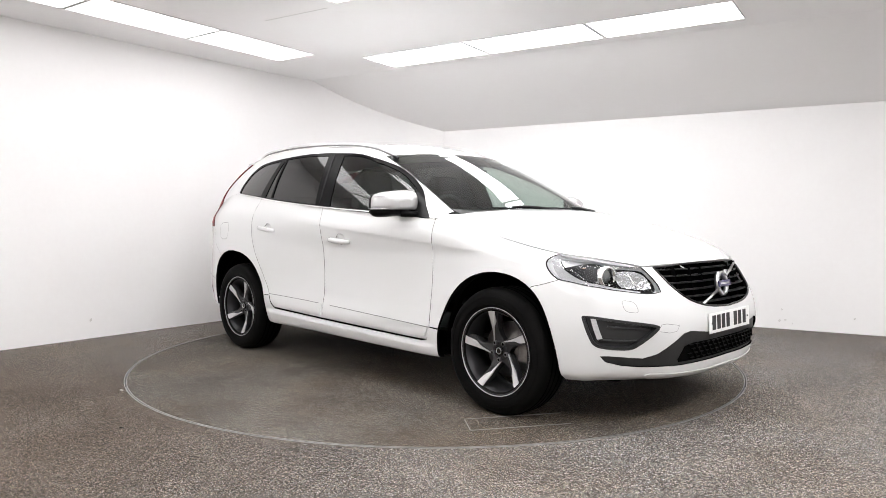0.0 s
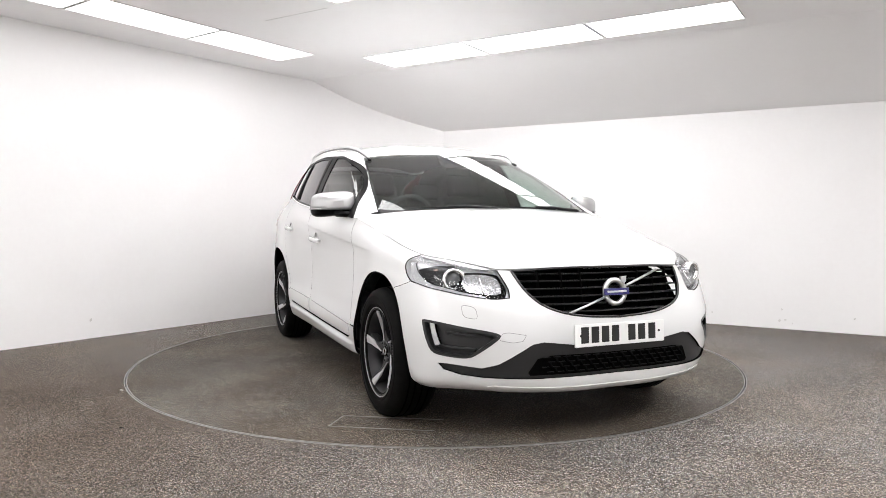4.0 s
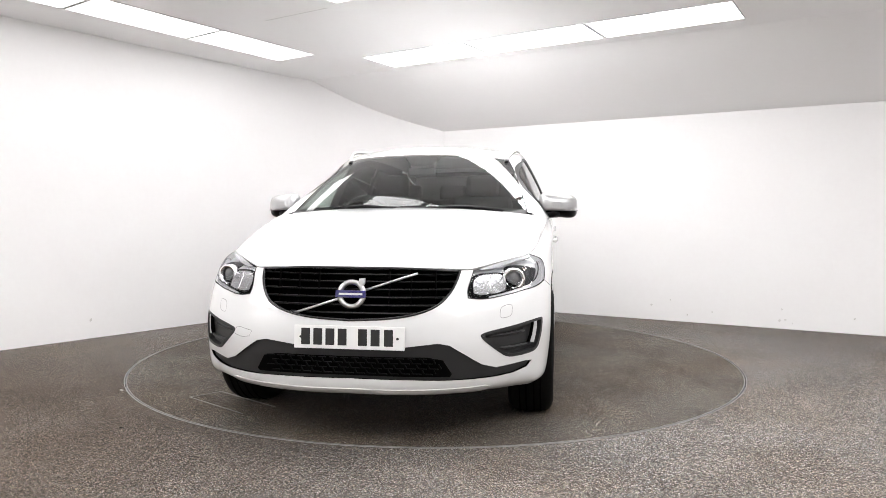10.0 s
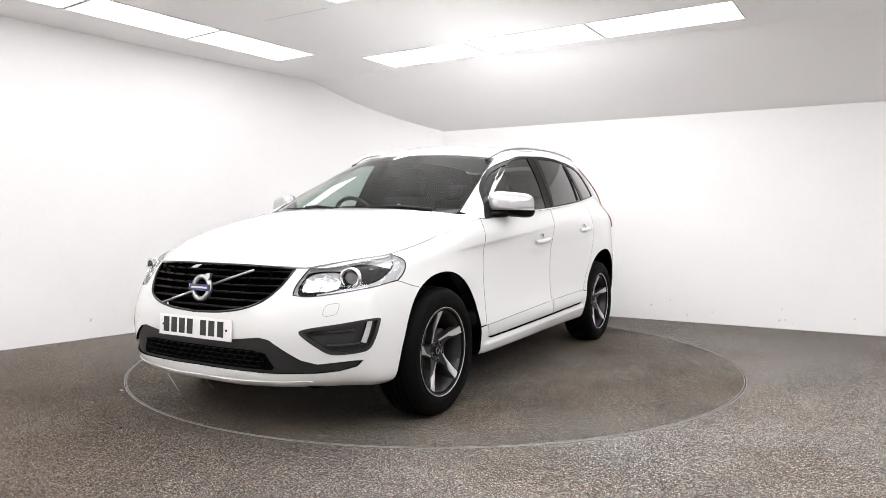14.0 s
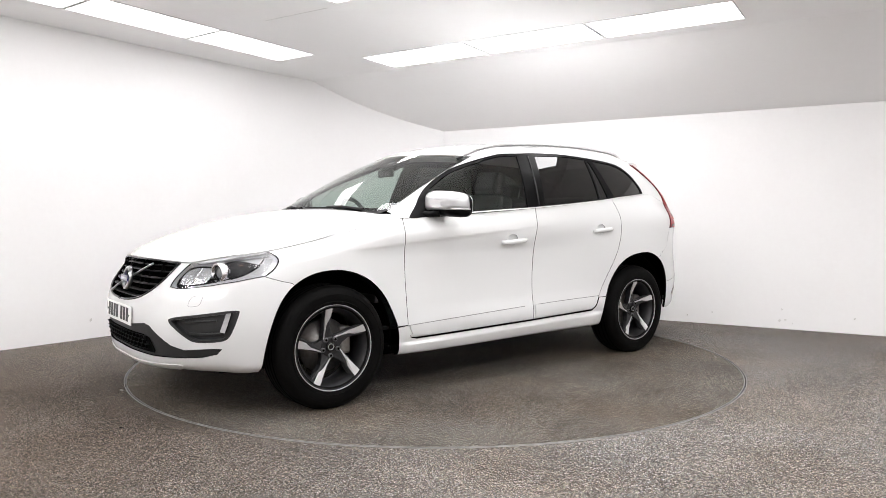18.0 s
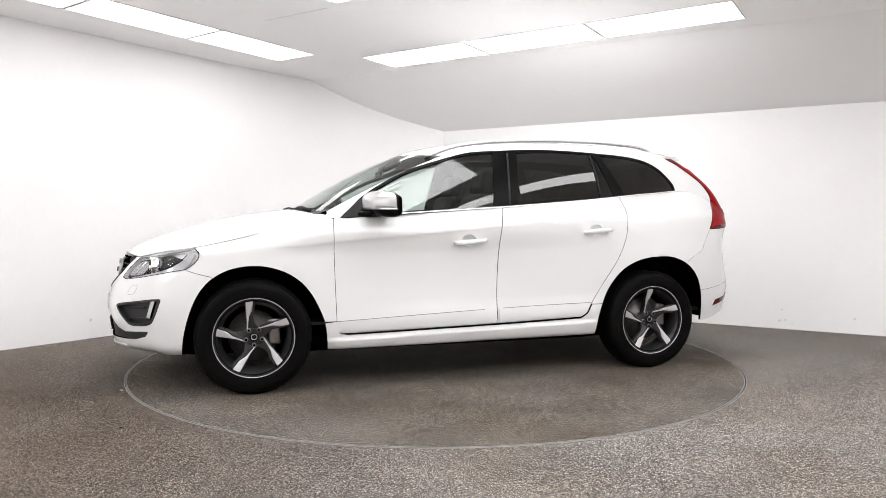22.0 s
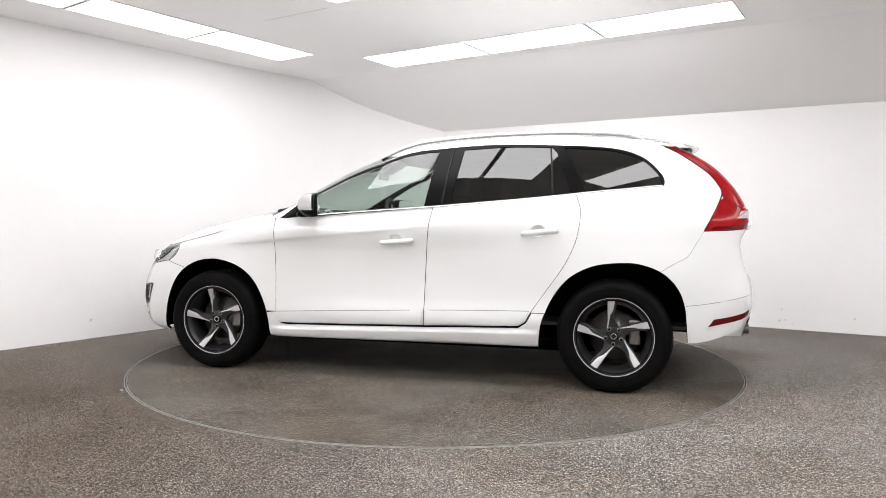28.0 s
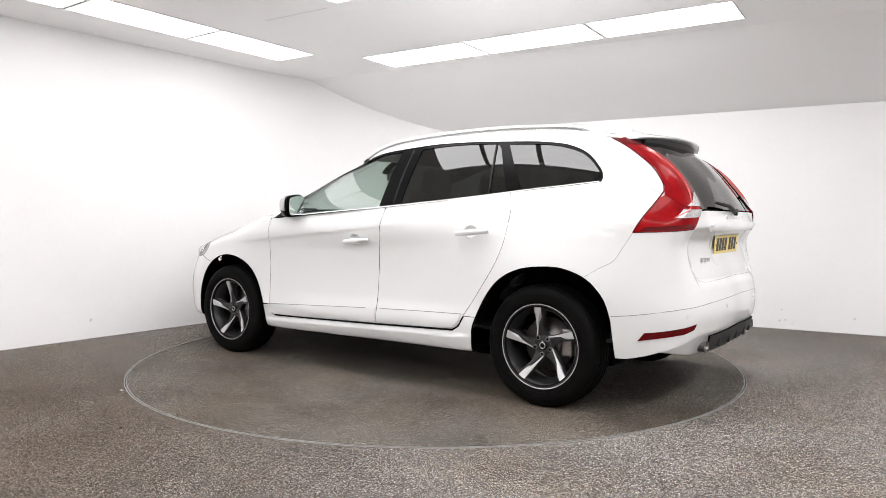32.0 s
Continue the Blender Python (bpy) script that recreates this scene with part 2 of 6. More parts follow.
def build_floor():
    n, r = 160, 2.238
    verts, faces = [], []
    for i in range(n):
        a = 2 * math.pi * i / n
        c, s = math.cos(a), math.sin(a)
        far = min(((7.0 if c > 0 else -6.0) / c) if abs(c) > 1e-6 else 99, ((5.0 if s > 0 else -7.5) / s) if abs(s) > 1e-6 else 99)
        verts += [(r * c, r * s, 0.0), (far * c, far * s, 0.0), (r * c, r * s, -0.06)]
    for i in range(n):
        j = (i + 1) % n
        faces += [(3 * i, 3 * i + 1, 3 * j + 1, 3 * j), (3 * i, 3 * j, 3 * j + 2, 3 * i + 2)]
    ob = part("floor", from_lists(verts, faces), AGGREGATE)
    tagged(ob, "grey-brown speckled resin aggregate floor round the turntable", "floor", kind="structure")
    for x, y, mat in ((-1.96, -1.13, FLECK_PALE), (-1.613, -1.91, DARK_GAP), (-2.77, .67, DARK_GAP)):
        chip = [(x + .011 * math.cos(a) * k, y + .008 * math.sin(a) * k) for a, k in ((.2, 1), (1.5, .7), (2.9, 1.1), (4.1, .6), (5.2, .9))]
        part("grit_chip", prism(chip, 0.0, .004), mat, ob)
    pit = part("floor_pit", prism([(2.4 * math.cos(2 * math.pi * i / 64), 2.4 * math.sin(2 * math.pi * i / 64)) for i in range(64)], -0.2, -0.06), DARK_GAP)
    tagged(pit, "dark pit under the turntable's edge", "pit", kind="structure")


def ring_bm(r0, r1, z0, z1, n=160):
    bm = bmesh.new()
    rows = []
    for i in range(n):
        a = 2 * math.pi * i / n
        c, s = math.cos(a), math.sin(a)
        rows.append([bm.verts.new((r * c, r * s, z)) for r, z in ((r0, z0), (r1, z0), (r1, z1), (r0, z1))])
    for i in range(n):
        a, b = rows[i], rows[(i + 1) % n]
        for k in range(4):
            bm.faces.new((a[k], b[k], b[(k + 1) % 4], a[(k + 1) % 4]))
    bmesh.ops.recalc_face_normals(bm, faces=bm.faces[:])
    return bm


def build_turntable():
    table = empty("turntable", "round speckled car turntable with a thin steel rim", "turntable")
    n = 160
    top = prism([(2.219 * math.cos(2 * math.pi * i / n), 2.219 * math.sin(2 * math.pi * i / n)) for i in range(n)], -0.05, 0.0)
    part("deck", top, TURN_AGGREGATE, table)
    part("steel_rim", ring_bm(2.2195, 2.2240, -0.05, 0.002), STEEL_EDGE, table, "thin worn steel rim")
    return table


def build_booth():
    build_floor()
    part("floor_edge_ring", ring_bm(2.2335, 2.2379, -0.05, 0.002), STEEL_EDGE)
    tagged(bpy.data.objects["floor_edge_ring"], "thin steel edging round the turntable opening", "edging", kind="structure")
    corner, da = Vector(CORNER_A), (Vector(LEFT_END) - Vector(CORNER_A)).normalized()
    bend_a, bend_b, bulge = corner + da * 0.50, Vector(CORNER_B), corner - da * 0.55
    # far east, south and far west are unseen, added to close the room and bounce light
    walls = (("wall_west", LEFT_END, tuple(bend_a), HIGH, HIGH),
             ("wall_east", CORNER_B, RIGHT_END, LOW, LOW), ("wall_far_east", RIGHT_END, BACK_RIGHT, HIGH, HIGH),
             ("wall_south", BACK_RIGHT, BACK_LEFT, HIGH, HIGH), ("wall_far_west", BACK_LEFT, LEFT_END, HIGH, HIGH))
    for name, a, b, za, zb in walls:
        ob = part(name, slab_between(a, b, 0.12, za, zb), WALL_PAINT)
        tagged(ob, "smooth white-painted booth wall, seen or added out of view", "wall", kind="structure")
    # the walls meet in a smooth cove
    verts, inner, bows, faces, n = [], [], [], [], 24
    for k in range(n + 1):
        f = k / n
        p = bend_a * (1 - f) ** 2 + bulge * (2 * f * (1 - f)) + bend_b * f ** 2
        t = ((bulge - bend_a) * (1 - f) + (bend_b - bulge) * f).normalized()
        o = p + Vector((-t.y, t.x)) * 0.12
        verts += [(p.x, p.y, -0.05), (p.x, p.y, HIGH), (o.x, o.y, HIGH), (o.x, o.y, -0.05)]
        inner += [(p.x, p.y, -0.05), (p.x, p.y, HIGH)]
        bows += [(t.y, -t.x, 0.0)] * 2
    base = len(verts)
    for k in range(n):
        faces += [(4 * k + j, 4 * k + 4 + j, 4 * k + 4 + (j + 1) % 4, 4 * k + (j + 1) % 4) for j in (1, 2, 3)]
    faces += [(3, 2, 1, 0), tuple(4 * n + j for j in range(4))]
    shell = len(faces)
    faces += [(base + 2 * k, base + 2 * k + 2, base + 2 * k + 3, base + 2 * k + 1) for k in range(n)]
    me = from_lists(verts + inner, faces)
    me.polygons.foreach_set("use_smooth", [k >= shell for k in range(len(faces))])
    me.normals_split_custom_set_from_vertices([(0, 0, 0)] * base + bows)
    tagged(part("wall_cove", me, WALL_PAINT), "smooth white-painted rounded booth corner", "wall", kind="structure")
    # the slope starts along a line parallel to the low wall
    d = (Vector(RIGHT_END) - Vector(CORNER_B)).normalized()
    far, ridge, foot = Vector(CORNER_A) + d * 8.6, Vector(CORNER_A) - d * 0.6, Vector(CORNER_B) - d * 0.6
    flat = [(-5.0, -7.0), (far.x, -7.0), (far.x, far.y), tuple(ridge), (-5.0, -1.4)]
    ob = part("ceiling", prism(flat, HIGH, HIGH + 0.1), CEILING_PAINT)
    tagged(ob, "flat pale grey ceiling with lit panels", "ceiling", kind="structure")
    e = Vector(RIGHT_END) + d * 1.0
    v = [(*ridge, HIGH), (*far, HIGH), (e.x + 0.1, e.y, LOW), (*foot, LOW)]
    v += [(x, y, z + 0.1) for x, y, z in v]
    f = [(0, 1, 2, 3), (7, 6, 5, 4), (0, 4, 5, 1), (1, 5, 6, 2), (2, 6, 7, 3), (3, 7, 4, 0)]
    ob = part("ceiling_slope", from_lists(v, f), CEILING_PAINT)
    tagged(ob, "pale grey ceiling slope running down to the low wall", "ceiling", kind="structure")


def light_panel(at, angle, size, glow, z=HIGH):
    thing = empty("ceiling_light", "flush white rectangular ceiling light panel, lit, seen or added as fill", "light", group="ceiling light panels")
    lx, ly = size
    part("diffuser", box_bm((lx - 0.026, ly - 0.026, 0.006), (0, 0, -0.003)), PANEL_GLOW[glow], thing, "glowing white diffuser")
    bm = bmesh.new()
    for sx, sy, cx, cy in ((lx, 0.013, 0, ly / 2 - 0.0065), (lx, 0.013, 0, -ly / 2 + 0.0065), (0.013, ly - 0.026, lx / 2 - 0.0065, 0), (0.013, ly - 0.026, -lx / 2 + 0.0065, 0)):
        b = box_bm((sx, sy, 0.004), (cx, cy, -0.002))
        me = bpy.data.meshes.new("t")
        b.to_mesh(me)
        b.free()
        bm.from_mesh(me)
        bpy.data.meshes.remove(me)
    part("frame", bm, WHITE_FRAME, thing)
    thing.matrix_basis = pose(at[0], at[1], z, 0, 0, angle)
    return thing


def build_lights():
    tall, low = math.atan2(0.915, 0.655), math.atan2(-1.885, 2.93)
    # (where the row starts, its direction, panels, step, size, turn of each panel, glow)
    rows = (((-1.41, 1.65), tall + math.pi, 3, 1.09, (1.075, 0.50), 0, "tall"),          # along the tall wall
            ((-0.61, 1.84), low, 3, 1.162, (1.144, 0.53), 0, "far"),                    # along the low wall
            ((2.60, -1.05), math.radians(222), 2, 1.15, (1.13, 0.38), 0, "near"),        # on the camera's side
            ((-1.122, -0.619), -math.radians(36), 3, 0.68, (0.645, 1.20), 0, "near"),    # side by side over the turntable
            ((4.1, -1.7), tall + math.pi, 4, 1.15, (1.13, 0.53), 0, "side"),            # added fill out of view, past the low wall's lamps
            ((-1.35, -2.9), low, 3, 1.155, (1.13, 0.53), 0, "back"),                    # added fill out of view, before the camera
            ((-3.75, -2.3), -math.pi / 2, 3, 1.15, (1.13, 0.53), 0, "left"))            # added fill along the far west wall, brightens the flank
    for start, angle, count, step, size, turn, glow in rows:
        u = Vector((math.cos(angle), math.sin(angle)))
        for k in range(count):
            c = Vector(start) + u * step * (k + 0.5)
            light_panel((c.x, c.y), math.degrees(angle) + turn, size, glow)
    seam = prism([(-1.40, .33), (-.84, -.03), (-.8378, -.0266), (-1.3978, .3334)], HIGH - .002, HIGH)
    tagged(part("ceiling_seam", seam, DARK_SEAM), "fine dark joint line in the ceiling", "seam", kind="structure")


SCUFF = material("scuff_grey", (0.6, 0.58, 0.56), 0.8, grain=(0.8, 0.79, 0.78), scale=60.0)


def build_scuffs():
    """Small rubbed marks near the foot of the walls."""
    rng = random.Random(5)
    for name, a, b, spots in (("wall_east", CORNER_B, RIGHT_END, ((3.387, 1.357, .191), (3.372, 1.366, .084), (3.415, 1.34, .093), (3.467, 1.31, .059), (3.92, 1.042, .142), (2.47, 1.897, .224), (2.30, 1.998, .160), (2.83, 1.685, .120), (2.62, 1.809, .075))), ("wall_west", LEFT_END, CORNER_A, ((-3.076, .763, .162),))):
        d = (Vector(b) - Vector(a)).normalized()
        inner = Vector((d.y, -d.x))
        for x, y, z in spots:
            r = rng.uniform(.006, .014)
            ring = [(r * rng.uniform(.4, 1.2) * math.cos(k), 1.3 * r * rng.uniform(.4, 1.2) * math.sin(k)) for k in np.linspace(0, 2 * math.pi, 10)[:-1]]
            verts = [(x + d.x * p + inner.x * o, y + d.y * p + inner.y * o, z + q) for o in (.0005, .0012) for p, q in ring]
            n = len(ring)
            faces = [tuple(range(n)), tuple(range(2 * n - 1, n - 1, -1))] + [(k, (k + 1) % n, n + (k + 1) % n, n + k) for k in range(n)]
            part("scuff_mark", from_lists(verts, faces), SCUFF, bpy.data.objects[name])


DARK_SEAM = material("ceiling_joint", (0.62, 0.61, 0.6), 0.8)
build_booth()
turntable = build_turntable()
build_lights()
build_scuffs()


# ---- the car's skin: two lofted surfaces, a bonnet and a roof ----
# Car axes: x forward from the middle of the wheelbase, y to its left, z up from the ground.
# Rows run from the sill up to the belt; each row runs from the nose's middle round the side to the tail's middle.
LOWER_ROWS = [
    [(2.17, 0, 0.245), (2.16, 0.27, 0.245), (2.09, 0.54, 0.25), (1.95, 0.735, 0.25), (1.82, 0.83, 0.25), (1.4, 0.86, 0.25), (0.9, 0.85, 0.245), (0.3, 0.86, 0.25), (-0.3, 0.86, 0.255), (-0.9, 0.86, 0.26), (-1.4, 0.85, 0.26), (-1.85, 0.8, 0.27), (-2.03, 0.68, 0.28), (-2.095, 0.45, 0.3), (-2.125, 0.22, 0.31), (-2.125, 0, 0.31)],
    [(2.259, 0, 0.28), (2.249, 0.27, 0.28), (2.184, 0.54, 0.29), (2.02, 0.76, 0.3), (1.85, 0.875, 0.295), (1.4, 0.9, 0.29), (0.9, 0.905, 0.27), (0.3, 0.905, 0.275), (-0.3, 0.905, 0.285), (-0.9, 0.905, 0.285), (-1.4, 0.895, 0.29), (-1.86, 0.845, 0.3), (-2.1, 0.72, 0.32), (-2.175, 0.48, 0.34), (-2.205, 0.24, 0.345), (-2.205, 0, 0.345)],
    [(2.279, 0, 0.39), (2.269, 0.27, 0.39), (2.214, 0.54, 0.39), (2.05, 0.765, 0.4), (1.86, 0.89, 0.41), (1.4, 0.925, 0.42), (0.9, 0.93, 0.4), (0.3, 0.935, 0.41), (-0.3, 0.935, 0.415), (-0.9, 0.935, 0.42), (-1.4, 0.925, 0.42), (-1.87, 0.87, 0.42), (-2.13, 0.725, 0.43), (-2.215, 0.5, 0.44), (-2.245, 0.25, 0.44), (-2.245, 0, 0.44)],
    [(2.292, 0, 0.52), (2.282, 0.27, 0.52), (2.224, 0.54, 0.52), (2.055, 0.77, 0.53), (1.86, 0.895, 0.53), (1.4, 0.93, 0.55), (0.9, 0.922, 0.55), (0.3, 0.915, 0.55), (-0.3, 0.917, 0.555), (-0.9, 0.922, 0.56), (-1.4, 0.935, 0.56), (-1.87, 0.88, 0.57), (-2.15, 0.735, 0.57), (-2.235, 0.5, 0.57), (-2.265, 0.25, 0.57), (-2.265, 0, 0.57)],
    [(2.274, 0, 0.645), (2.264, 0.27, 0.645), (2.194, 0.54, 0.645), (2.03, 0.765, 0.65), (1.85, 0.885, 0.65), (1.4, 0.93, 0.69), (0.9, 0.912, 0.7), (0.3, 0.908, 0.7), (-0.3, 0.91, 0.71), (-0.9, 0.92, 0.71), (-1.4, 0.94, 0.72), (-1.86, 0.88, 0.74), (-2.12, 0.735, 0.75), (-2.205, 0.5, 0.75), (-2.23, 0.25, 0.75), (-2.23, 0, 0.75)],
    [(2.225, 0, 0.745), (2.215, 0.27, 0.745), (2.13, 0.54, 0.745), (1.98, 0.755, 0.755), (1.83, 0.865, 0.76), (1.4, 0.918, 0.82), (0.9, 0.914, 0.84), (0.3, 0.914, 0.85), (-0.3, 0.915, 0.86), (-0.9, 0.917, 0.87), (-1.4, 0.925, 0.89), (-1.86, 0.865, 0.91), (-2.1, 0.745, 0.92), (-2.155, 0.49, 0.92), (-2.175, 0.25, 0.92), (-2.175, 0, 0.92)],
    [(2.205, 0, 0.81), (2.19, 0.27, 0.81), (2.085, 0.54, 0.8), (1.92, 0.735, 0.835), (1.78, 0.845, 0.85), (1.4, 0.898, 0.905), (0.9, 0.925, 0.975), (0.3, 0.935, 0.99), (-0.3, 0.932, 1.02), (-0.9, 0.912, 1.05), (-1.4, 0.885, 1.08), (-1.86, 0.84, 1.09), (-2.128, 0.738, 1.03), (-2.2, 0.49, 1.03), (-2.215, 0.25, 1.03), (-2.215, 0, 1.03)],
    [(2.185, 0, 0.845), (2.165, 0.27, 0.842), (2.06, 0.535, 0.828), (1.88, 0.7, 0.868), (1.72, 0.8, 0.893), (1.4, 0.848, 0.962), (0.93, 0.89, 1.072), (0.3, 0.892, 1.115), (-0.3, 0.888, 1.155), (-0.9, 0.858, 1.205), (-1.4, 0.79, 1.255), (-1.84, 0.71, 1.275), (-2.145, 0.69, 1.13), (-2.18, 0.46, 1.12), (-2.195, 0.23, 1.12), (-2.195, 0, 1.12)],
]
# Rows of the cabin: belt, two through the windows, the roof's edge; from the windscreen's middle to the rear window's middle.
UPPER_ROWS = [
    [(1.1, 0, 1.125), (1.08, 0.35, 1.122), (1.01, 0.62, 1.118), (0.93, 0.775, 1.112), (0.9, 0.89, 1.075), (0.3, 0.892, 1.115), (-0.3, 0.888, 1.155), (-0.9, 0.858, 1.205), (-1.4, 0.79, 1.255), (-1.84, 0.71, 1.275), (-2.145, 0.69, 1.13), (-2.18, 0.46, 1.12), (-2.195, 0.23, 1.12), (-2.195, 0, 1.12)],
    [(0.83, 0, 1.295), (0.81, 0.33, 1.288), (0.74, 0.575, 1.275), (0.66, 0.725, 1.255), (0.62, 0.815, 1.225), (0.16, 0.826, 1.27), (-0.34, 0.826, 1.315), (-0.9, 0.8, 1.345), (-1.38, 0.74, 1.37), (-1.79, 0.665, 1.385), (-2.055, 0.655, 1.29), (-2.08, 0.44, 1.28), (-2.1, 0.22, 1.28), (-2.1, 0, 1.28)],
    [(0.55, 0, 1.445), (0.53, 0.31, 1.437), (0.46, 0.535, 1.418), (0.38, 0.668, 1.392), (0.34, 0.735, 1.372), (0.02, 0.752, 1.425), (-0.38, 0.757, 1.46), (-0.9, 0.748, 1.475), (-1.35, 0.692, 1.485), (-1.71, 0.622, 1.49), (-1.918, 0.603, 1.43), (-1.95, 0.41, 1.43), (-1.97, 0.21, 1.43), (-1.97, 0, 1.43)],
    [(0.25, 0, 1.572), (0.23, 0.29, 1.562), (0.17, 0.49, 1.54), (0.09, 0.6, 1.515), (0.05, 0.655, 1.515), (-0.12, 0.672, 1.562), (-0.42, 0.677, 1.595), (-0.9, 0.67, 1.608), (-1.32, 0.635, 1.6), (-1.62, 0.578, 1.575), (-1.72, 0.545, 1.56), (-1.78, 0.37, 1.565), (-1.8, 0.19, 1.57), (-1.8, 0, 1.572)],
]


def spline_weights(t, n):
    """Catmull-Rom: for parameters t on n knots, the four knots' numbers (may lie one past the ends) and weights."""
    i = np.clip(np.floor(t).astype(int), 0, n - 2)
    f = (t - i)[..., None]
    w = np.concatenate([-.5 * f + f ** 2 - .5 * f ** 3, 1 - 2.5 * f ** 2 + 1.5 * f ** 3, .5 * f + 2 * f ** 2 - 1.5 * f ** 3, -.5 * f ** 2 + .5 * f ** 3], -1)
    return i, w


class Skin:
    """A spline surface over rows of points; u runs along the rows, v across them."""

    def __init__(self, rows):
        net = np.array(rows, float)
        flip = np.array([1, -1, 1])
        net = np.concatenate([net[:, 1:2] * flip, net, net[:, -2:-1] * flip], 1)
        net = np.concatenate([2 * net[:1] - net[1:2], net, 2 * net[-1:] - net[-2:-1]], 0)
        self.net, self.nv, self.nu = net, net.shape[0] - 2, net.shape[1] - 2
        uu, vv = np.meshgrid(np.linspace(0, self.nu - 1, 361), np.linspace(0, self.nv - 1, 141))
        self.uv = np.stack([uu.ravel(), vv.ravel()], -1)
        self.pts = self.at(self.uv)

    def at(self, uv):
        uv = np.atleast_2d(np.asarray(uv, float))
        i, wu = spline_weights(uv[:, 0], self.nu)
        j, wv = spline_weights(uv[:, 1], self.nv)
        out = np.zeros((len(uv), 3))
        for a in range(4):
            for b in range(4):
                out += (wv[:, a] * wu[:, b])[:, None] * self.net[j + a, i + b]
        return out

    def normal(self, uv):
        uv = np.atleast_2d(np.asarray(uv, float))
        e = 0.02
        du = self.at(uv + [e, 0]) - self.at(uv - [e, 0])
        dv = self.at(uv + [0, e]) - self.at(uv - [0, e])
        n = np.cross(du, dv)
        n /= np.linalg.norm(n, axis=1)[:, None] + 1e-12
        return n

    def find(self, axes, points, span):
        """The (u, v) at which the surface has the given two coordinates, within a span of u."""
        out = []
        keep = (self.uv[:, 0] >= span[0]) & (self.uv[:, 0] <= span[1])
        uv0, p0 = self.uv[keep], self.pts[keep][:, axes]
        for q in np.atleast_2d(np.asarray(points, float)):
            uv = uv0[((p0 - q) ** 2).sum(1).argmin()].copy()
            for _ in range(4):
                e = 1e-3
                base = self.at(uv)[0, axes]
                jac = np.stack([(self.at(uv + d)[0, axes] - base) / e for d in ([e, 0], [0, e])], -1)
                step = np.linalg.lstsq(jac, q - base, rcond=1e-3)[0]
                uv = uv + np.clip(step, -.3, .3)
                uv = np.clip(uv, [span[0] - .2, -.4], [span[1] + .2, self.nv - .6])
            out.append(uv)
        return np.array(out)


def ease(a):
    a = np.clip(a, 0, 1)
    return a * a * (3 - 2 * a)


class BodySkin(Skin):
    """The lower body, with the pressed shoulder line that runs from the wing into the front door."""

    def at(self, uv):
        p = Skin.at(self, uv)
        x, z = p[:, 0], p[:, 2]
        d = .905 + (1.12 - x) * .088 - z
        strength = ease((1.32 - x) / .22) * ease((x + .75) / 1.0) * np.sign(p[:, 1])
        below = np.clip(d, 0, None)
        p[:, 1] -= strength * .0085 * (1 - np.exp(-below / .016)) * np.exp(-below / .15)
        # the sill swells outwards below the doors
        drop = .334 + (.82 - x) * .0265 - z
        p[:, 1] += np.sign(p[:, 1]) * .016 * ease(drop / .03) * ease((.96 - x) / .06) * ease((x + .94) / .06)
        # the tailgate lies in a recess between the bumper's shoulders
        y = np.abs(p[:, 1])
        side = .66 - .35 * np.clip(.80 - z, 0, .1)
        p[:, 0] += .024 * ease((side - y) / .05) * ease((z - .70) / .04) * ease((1.03 - z) / .03) * ease((-1.95 - x) / .1)
        return p


LOWER, UPPER = BodySkin(LOWER_ROWS), Skin(UPPER_ROWS)
VIEWS = {"s": ([0, 2], (2.6, 12.6), (2.2, 10.6)), "f": ([1, 2], (0, 4.6), (0, 4.0)), "r": ([1, 2], (11.0, 15), (9.3, 13)), "u": None}


def curve(points, steps=6):
    """A smooth open line through the points."""
    p = np.array(points, float)
    if len(p) < 3:
        return [tuple(a) for a in p]
    ext = np.concatenate([2 * p[:1] - p[1:2], p, 2 * p[-1:] - p[-2:-1]])
    t = np.linspace(0, len(p) - 1, (len(p) - 1) * steps + 1)
    i, w = spline_weights(t, len(p))
    return [tuple(a) for a in sum(w[:, k, None] * ext[i + k] for k in range(4))]


def on_skin(skin, view, points, dense=0.03):
    """An open line in one view, laid on the skin: its (u, v) points."""
    if view == "u":
        return [np.array(p, float) for p in points]
    axes, a, b = VIEWS[view]
    p = [np.array(points[0], float)]
    for q in points[1:]:
        q = np.array(q, float)
        n = max(1, int(np.linalg.norm(q - p[-1]) / dense))
        s = p[-1]
        p += [s + (q - s) * (k + 1) / n for k in range(n)]
    uv = skin.find(axes, p, a if skin is LOWER else b)
    if view in "fr":   # points of the middle plane stay on it
        mid = 0.0 if view == "f" else skin.nu - 1.0
        v = np.linspace(-.4, skin.nv - .6, 200)
        z = skin.at(np.stack([np.full(200, mid), v], -1))[:, 2]
        for k, q in enumerate(p):
            if abs(q[0]) < 1e-6:
                uv[k] = mid, np.interp(q[1], z, v)
    return list(uv)


# ---- panels cut from the skin ----
from mathutils.geometry import delaunay_2d_cdt


def inside_many(loops, x, y):
    """Which of the points lie inside the loops (holes count as outside)."""
    hit = np.zeros(len(x), bool)
    for loop in loops:
        p = np.array(loop)
        q = np.roll(p, 1, 0)
        for (xi, yi), (xj, yj) in zip(p, q):
            if yi == yj:
                continue
            cross = ((yi > y) != (yj > y)) & (x < (xj - xi) * (y - yi) / (yj - yi) + xi)
            hit ^= cross
    return hit


